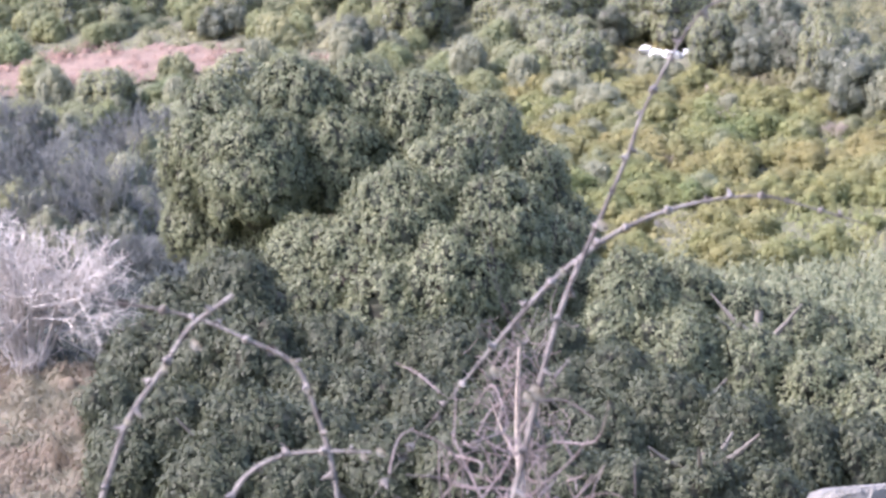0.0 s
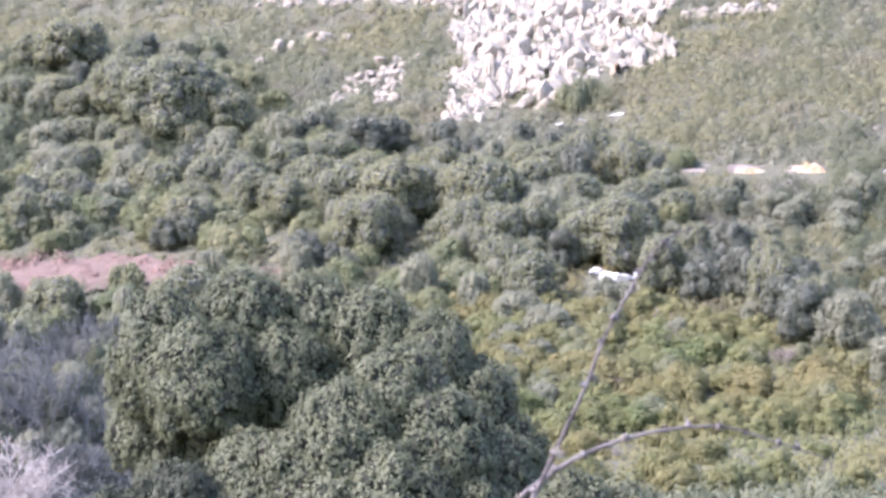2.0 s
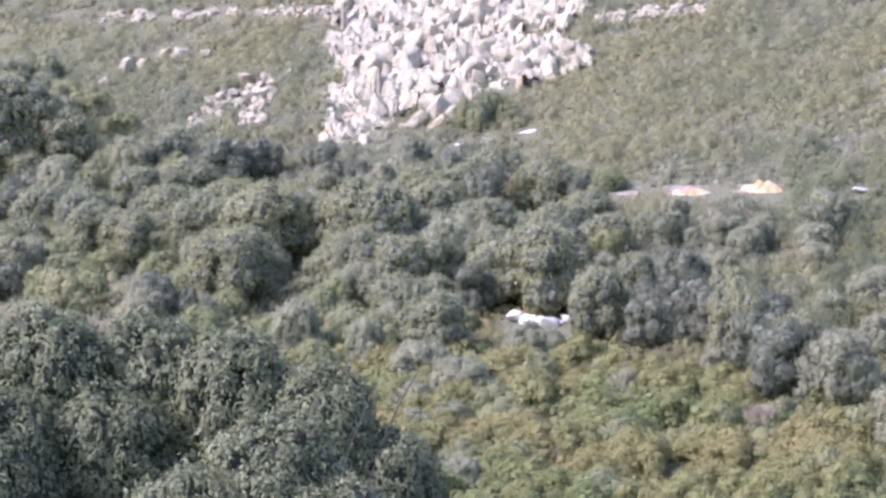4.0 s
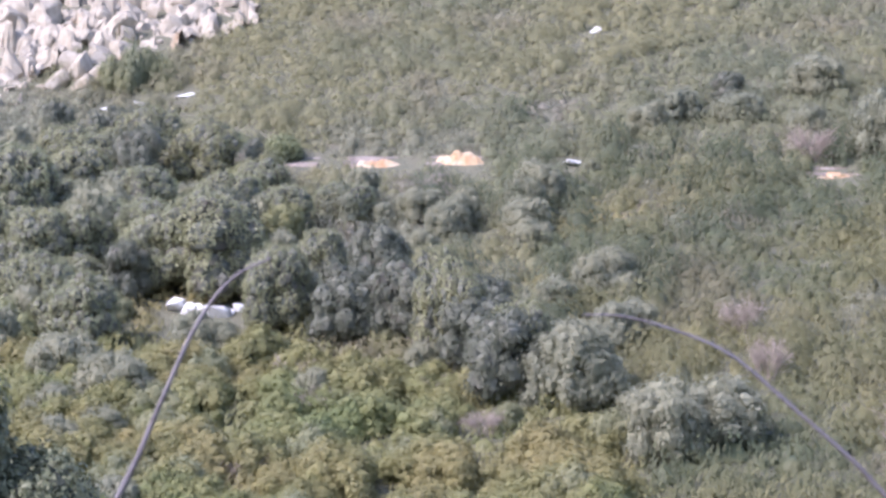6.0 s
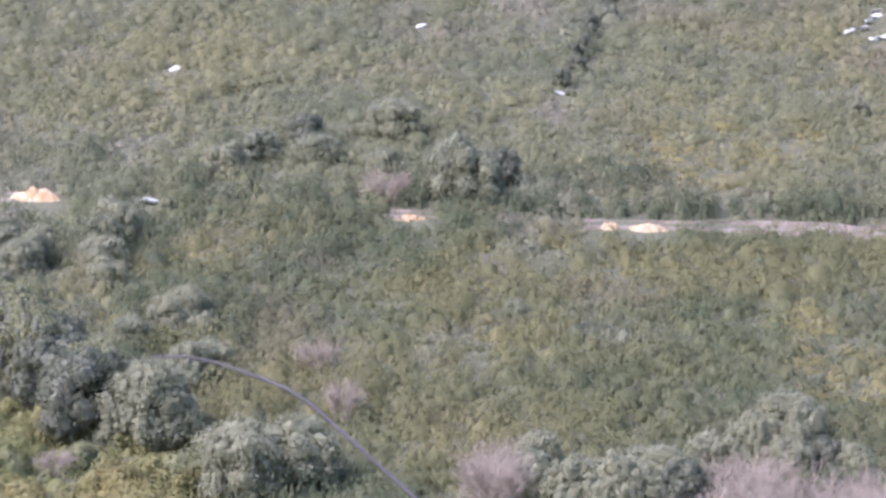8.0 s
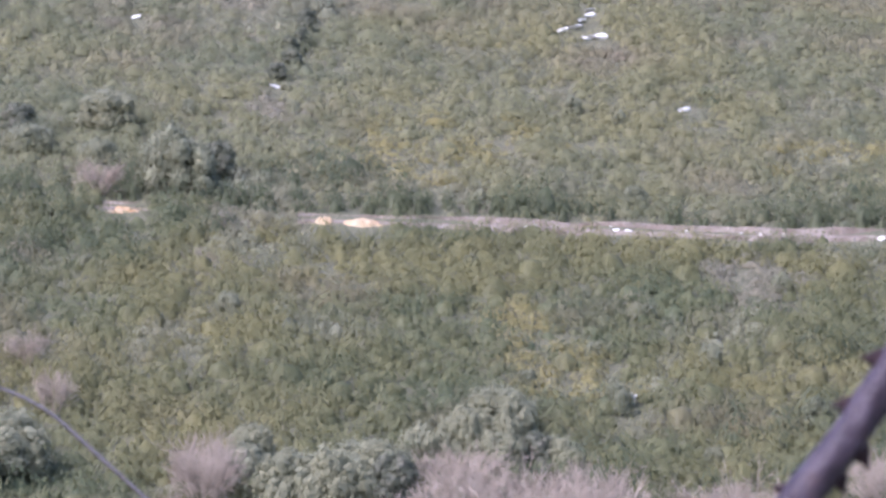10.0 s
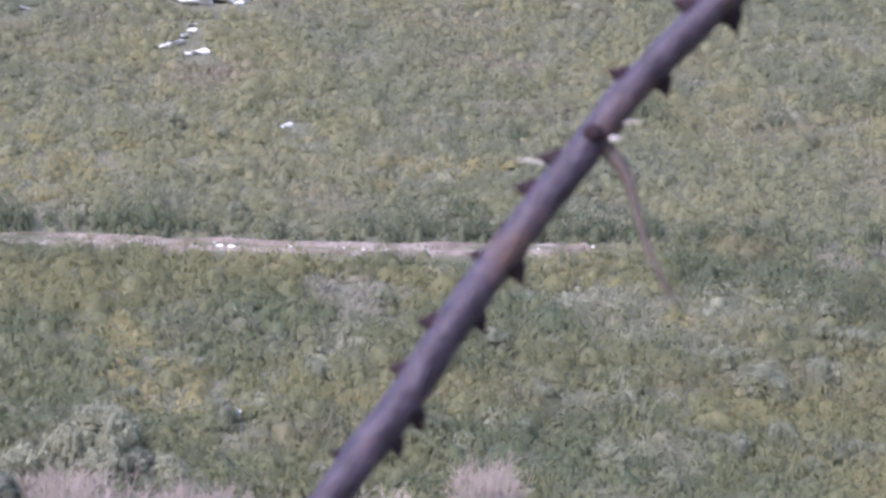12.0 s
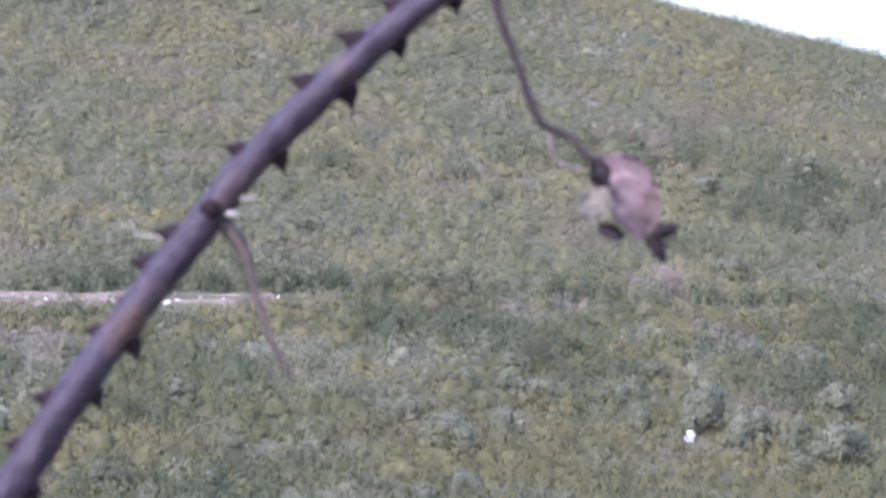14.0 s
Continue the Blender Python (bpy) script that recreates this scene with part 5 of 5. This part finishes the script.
for k, (line, radii, foot) in enumerate(BROW_CANES):
    if foot is None:
        line, radii, foot = line[::-1], radii[::-1], on_brow(6.44, -61.1)
    line, radii = [off(p) for p in line], [1.5 * q for q in radii]
    cane = cane_thing("bramble_cane", rooted(line, foot), radii, PALECANE, "dry pale bramble cane with small thorns arching over the brow", 0.018, 0.0072, 1.0, seed=200 + k, sides=8)
    for x, y, z, s in [(*off(q[:3]), 1.5 * q[3]) for q in SCRAPS[k]]:
        part("dry_leaf", curled("dry_leaf", np.array((x, y, z)) - np.array(cane.location), (0.6, 0.1, -0.6), (0.6, -0.2, 0.7), s, s * 0.6, 0.9, LEAFBACK, 300 + k), cane, "scrap of dry pale leaf")


def tangle(centre, spread, n, length, radius, material, seed, label, foot):
    """A knot of dead twigs, each a part, on a few stems from the ground."""
    g = np.random.default_rng(seed)
    centre, foot = np.array(centre, float), np.array(foot, float)
    knot = thing("bramble_tangle", tuple(foot))
    for k in range(n + 5):
        if k < 5:
            a = foot + g.normal(size=3) * [spread[0], spread[1], 0]
            e = centre + g.normal(size=3) * spread
            m, r = (a + e) / 2 + g.normal(size=3) * length * 0.2, radius * 1.3
        else:
            a = centre + g.normal(size=3) * spread
            e = a + unit(g.normal(size=3) * [0.8, 0.8, 0.7] + [0, 0, 0.35]) * length * g.uniform(0.5, 1.2)
            m, r = (a + e) / 2 + g.normal(size=3) * length * 0.14, radius * g.uniform(0.5, 1.2)
        v, f, *_ = tube(np.array([a, m, e]) - foot, [r, r * 0.8, r * 0.4], 5, 3)
        part("stem" if k < 5 else "twig", mesh_from("twig", v, f, 4, material, True), knot)
    return tagged(knot, label, "bramble", "bramble tangles")


tangle(off((6.551, -61.89, 4.640)), np.array([0.030, 0.045, 0.032]), 60, 0.052, 0.0009, DEADTWIG, 31, "tangle of dry brown bramble twigs on the brow", on_brow(6.48, -61.2))
tangle(off((6.58, -61.90, 4.632)), np.array([0.022, 0.045, 0.018]), 26, 0.045, 0.0008, DEADTWIG, 32, "tangle of dry brown bramble twigs on the brow", on_brow(6.52, -61.2))

# the dead trunk below the second viewpoint and the canes that climb from it
snag_z = float(ground(0.2, 1.6))
snag = thing("dead_trunk", (0.2, 1.6, snag_z))
g = np.random.default_rng(5)
part("trunk", tubes_mesh("trunk", [tube([(0, 0, -0.3), (0.05, 0, 2.5), (-0.05, 0.05, 5.0), (0.05, 0, 7.0)], [0.14, 0.11, 0.08, 0.04], 9, 4, g, 0.1)[:2],
     tube([(0.0, 0, 4.2), (-0.4, 0.1, 5.0), (-0.7, 0.1, 5.8)], [0.05, 0.035, 0.012], 7, 4, g, 0.1)[:2],
     tube([(0.0, 0, 5.0), (0.35, 0.1, 5.6), (0.6, 0.0, 6.5)], [0.05, 0.03, 0.012], 7, 4, g, 0.1)[:2]], PINKTWIG), snag)
tagged(snag, "dead grey trunk overgrown with dry brambles", "tree")
tangle((0.2, 1.5, -6.6), np.array([0.55, 0.4, 0.7]), 160, 0.9, 0.010, DEADTWIG, 33, "dry bramble thicket hanging on a dead trunk", (0.2, 1.5, snag_z))

HIGH_CANES = [
    ([(-0.061, 1.204, -0.143), (-0.05, 1.204, -0.122), (-0.039, 1.204, -0.097), (-0.024, 1.204, -0.066), (-0.009, 1.204, -0.047), (0.008, 1.203, -0.038)], [0.0020, 0.0018, 0.0015, 0.0011, 0.0005], (0.15, 1.55, -5.6)),
    ([(0.139, 1.191, -0.064), (0.156, 1.189, -0.065), (0.177, 1.187, -0.071), (0.201, 1.185, -0.082), (0.225, 1.182, -0.103), (0.251, 1.179, -0.127), (0.262, 1.178, -0.139)][::-1], [0.0015, 0.0014, 0.0011, 0.0009, 0.0004], (0.25, 1.6, -5.6)),
]
for k, (line, radii, foot) in enumerate(HIGH_CANES):
    line, radii, foot = [tuple(1.6 * c for c in p) for p in line], [1.7 * q for q in radii], (foot[0] + 0.05, foot[1] + 0.45, foot[2])
    cane_thing("bramble_cane", rooted(line, foot), radii, GREYCANE, "thin greyish bramble cane tip bending over", 0.03, 0.0022, 5.2, seed=220 + k, sides=8)

THICK = [(0.3317, 0.7861, -0.101), (0.3435, 0.7798, -0.0808), (0.358, 0.772, -0.0589), (0.3637, 0.7689, -0.0488), (0.3733, 0.7638, -0.0319), (0.3838, 0.758, -0.0149), (0.3948, 0.752, 0.0021), (0.4066, 0.7458, 0.0192), (0.4176, 0.7393, 0.0363), (0.4312, 0.7298, 0.0533), (0.446, 0.7191, 0.0704), (0.462, 0.7078, 0.0874), (0.4776, 0.6969, 0.1011), (0.4954, 0.6843, 0.113), (0.5161, 0.6699, 0.119)]
thick = cane_thing("bramble_cane", rooted(THICK, (0.22, 1.5, -5.7)), [0.0059, 0.0058, 0.0057, 0.0054, 0.0049, 0.0036], CANE,
                   "thick purple-brown bramble cane with hooked dark thorns", 9.0, 0.006, 5.6, seed=230, sides=16)


def at_cane(points):
    return [tuple(np.array(p) - np.array(thick.location)) for p in points]


# broad hooked thorns, in turn on either side: height along the cane, side, length
PRICKLES = [(-0.088, 1, 7), (-0.076, -1, 6), (-0.066, 1, 8), (-0.058, 1, 9), (-0.050, -1, 7), (-0.036, -1, 8), (-0.029, 1, 8), (-0.0135, 1, 9), (-0.016, -1, 6), (-0.006, -0.5, 5), (0.004, -1, 8),
            (0.013, -1, 8), (0.038, -1, 7), (0.043, 1, 8), (0.058, -1, 8), (0.063, 1, 9), (0.071, -1, 8), (0.077, 1, 7), (0.0815, -1, 7), (0.091, 1, 7), (0.098, -1, 6), (0.107, 1, 6)]
line_z, line = np.array([p[2] for p in THICK]), np.array(THICK)
across = Vector((0.843, -0.538, 0.0))
wide_v, wide_f, *_ = tube([(-0.05, 0, -0.1), (0.0, 0, 0.2), (0.12, 0, 0.45), (0.26, 0, 0.72), (0.42, 0, 1.0)], [0.80, 0.58, 0.34, 0.17, 0.03], 8, 2)
WIDE_THORN = mesh_from("thorn", wide_v * [1.0, 0.55, 1.0], wide_f, 4, THORN, True)
for z, turn, size in PRICKLES:
    here, there = (Vector([float(np.interp(z + d, line_z, line[:, i])) for i in range(3)]) for d in (0.0, 0.004))
    ax = (there - here).normalized()
    out = (across * turn + across.cross(Vector((0, 0, 1))) * -0.35 * (1.2 - abs(turn))).normalized()
    out = (out - ax * out.dot(ax)).normalized()
    k = (0.00066 if turn > 0 else 0.00074) * size
    ob = part("thorn", WIDE_THORN, thick)
    ob.matrix_basis = Matrix.Translation(Vector(at_cane([here])[0]) + out * 0.0047) @ Matrix((-ax, out.cross(-ax), out)).transposed().to_4x4() @ Matrix.Diagonal((k, k, k, 1))
side = tube(at_cane([(0.411, 0.7438, 0.0218), (0.4168, 0.7402, 0.0139), (0.4194, 0.7386, 0.0058), (0.4218, 0.7372, -0.0044), (0.4244, 0.7356, -0.0128), (0.428, 0.7334, -0.0212), (0.4309, 0.7316, -0.0266)]), [0.0028, 0.0022, 0.0014, 0.0011, 0.0010, 0.0009, 0.0005], 7, 5)
part("side_twig", mesh_from("side_twig", side[0], side[1], 4, BROWNTWIG, True), thick, "withered brown side twig")
knob = ICO_V * [0.0033, 0.0040, 0.0034] + at_cane([(0.4072, 0.7415, 0.0242)])[0]
part("node", mesh_from("node", knob, ICO_F, 3, THORN, True), thick, "swollen dark node")
scar = ICO_V * [0.0022, 0.0020, 0.0009] + at_cane([(0.4119, 0.7363, 0.0226)])[0]
part("leaf_scar", mesh_from("leaf_scar", scar, ICO_F, 3, SCAR, True), thick, "pale leaf scar")
for r0, r1, d0, d1 in ((-0.0150, -0.0230, 0.0090, 0.0081), (0.0085, 0.0135, -0.0030, -0.0033)):
    a, b = (np.array((0.4072, 0.7403, 0.0242)) + np.array(across) * r - [0, 0, d] for r, d in ((r0, d0), (r1, d1)))
    stub = tube(at_cane([a, (a + b) / 2 + [0, 0, 0.0004], b]), [0.0003, 0.0003, 0.0002], 6, 3)
    part("stipule", mesh_from("stipule", stub[0], stub[1], 4, SCAR, True), thick, "thin pale dry stipule")
hang = tube(at_cane([(0.479, 0.6997, 0.1006), (0.4809, 0.6986, 0.0862), (0.4832, 0.6972, 0.0777), (0.4861, 0.6954, 0.0693), (0.4891, 0.6936, 0.0591), (0.4921, 0.6918, 0.0516), (0.4964, 0.6891, 0.0487), (0.5, 0.6868, 0.0469), (0.5029, 0.685, 0.0432), (0.505, 0.6836, 0.0407), (0.51, 0.6804, 0.0407)]),
            [0.0014, 0.0013, 0.0012, 0.0014, 0.0010, 0.0012, 0.0009], 8, 5, np.random.default_rng(9), 0.2)
part("hanging_twig", mesh_from("hanging_twig", hang[0], hang[1], 4, HANGTWIG, True), thick, "thin dark hanging twig")
wisp = tube(at_cane([(0.4945, 0.6905, 0.0490), (0.4950, 0.6900, 0.0440), (0.4960, 0.6893, 0.0400), (0.4995, 0.6870, 0.0378), (0.503, 0.6848, 0.0372)]), [0.0008, 0.0006, 0.0005, 0.0004], 6, 4)
part("tendril", mesh_from("tendril", wisp[0], wisp[1], 4, DEADTWIG, True), thick, "thin withered tendril")


L0 = np.array(thick.location)
view_r = np.array((0.843, -0.538, 0.0))          # across the leaf
up = np.array((0.0, 0.0, 1.0))
toward = np.array((-0.538, -0.843, 0.0))
tip = np.array((0.5071, 0.6763, 0.0405)) - L0


def leaf_spot(r, d, near):
    return tip + view_r * r - up * d + toward * near


LEAVES = [
    (0.0062, 0.0120, (0.40, -0.92), (1.0, 0.25), 0.0275, 0.0155, 1.15, DRYLEAF, "curled purplish withered leaf"),
    (0.0030, 0.0065, (0.55, -0.84), (0.9, 0.4), 0.0160, 0.0110, 0.8, DRYLEAF, "crumpled purplish leaf fold"),
    (-0.0048, 0.0140, (0.25, -0.97), (1.0, 0.1), 0.0105, 0.0092, 1.1, LEAFBACK, "pale underside of a withered leaf"),
    # A dark curl is added where the leaf has a dark hole.
    (-0.0035, 0.0055, (0.2, -1.0), (1.0, 0.0), 0.0085, 0.0068, 1.5, LEAFTIP, "dark curl put in for the hole in the leaf"),
    (0.0000, 0.0222, (0.9, -0.35), (0.3, 0.95), 0.0085, 0.0050, 1.3, LEAFTIP, "dark shrivelled leaf edge"),
    (0.0135, 0.0268, (0.5, -0.86), (0.86, 0.5), 0.0100, 0.0048, 1.5, LEAFTIP, "blackened leaf tip"),
    (0.0165, 0.0215, (0.9, 0.3), (0.3, -0.9), 0.0075, 0.0050, 1.5, LEAFTIP, "blackened leaf tip"),
    (0.0098, 0.0200, (0.35, -0.93), (1.0, 0.3), 0.0100, 0.0085, 0.9, DRYLEAF, "torn purplish leaf edge"),
]
for k, (r, d, along, wide, length, width, curl, material, label) in enumerate(LEAVES):
    part("withered_leaf", curled("withered_leaf", leaf_spot(r, d, 0.007 if material is not DRYLEAF else 0.0), view_r * along[0] + up * along[1], view_r * wide[0] + up * wide[1], length, width, curl, material, 1 + k), thick, label)
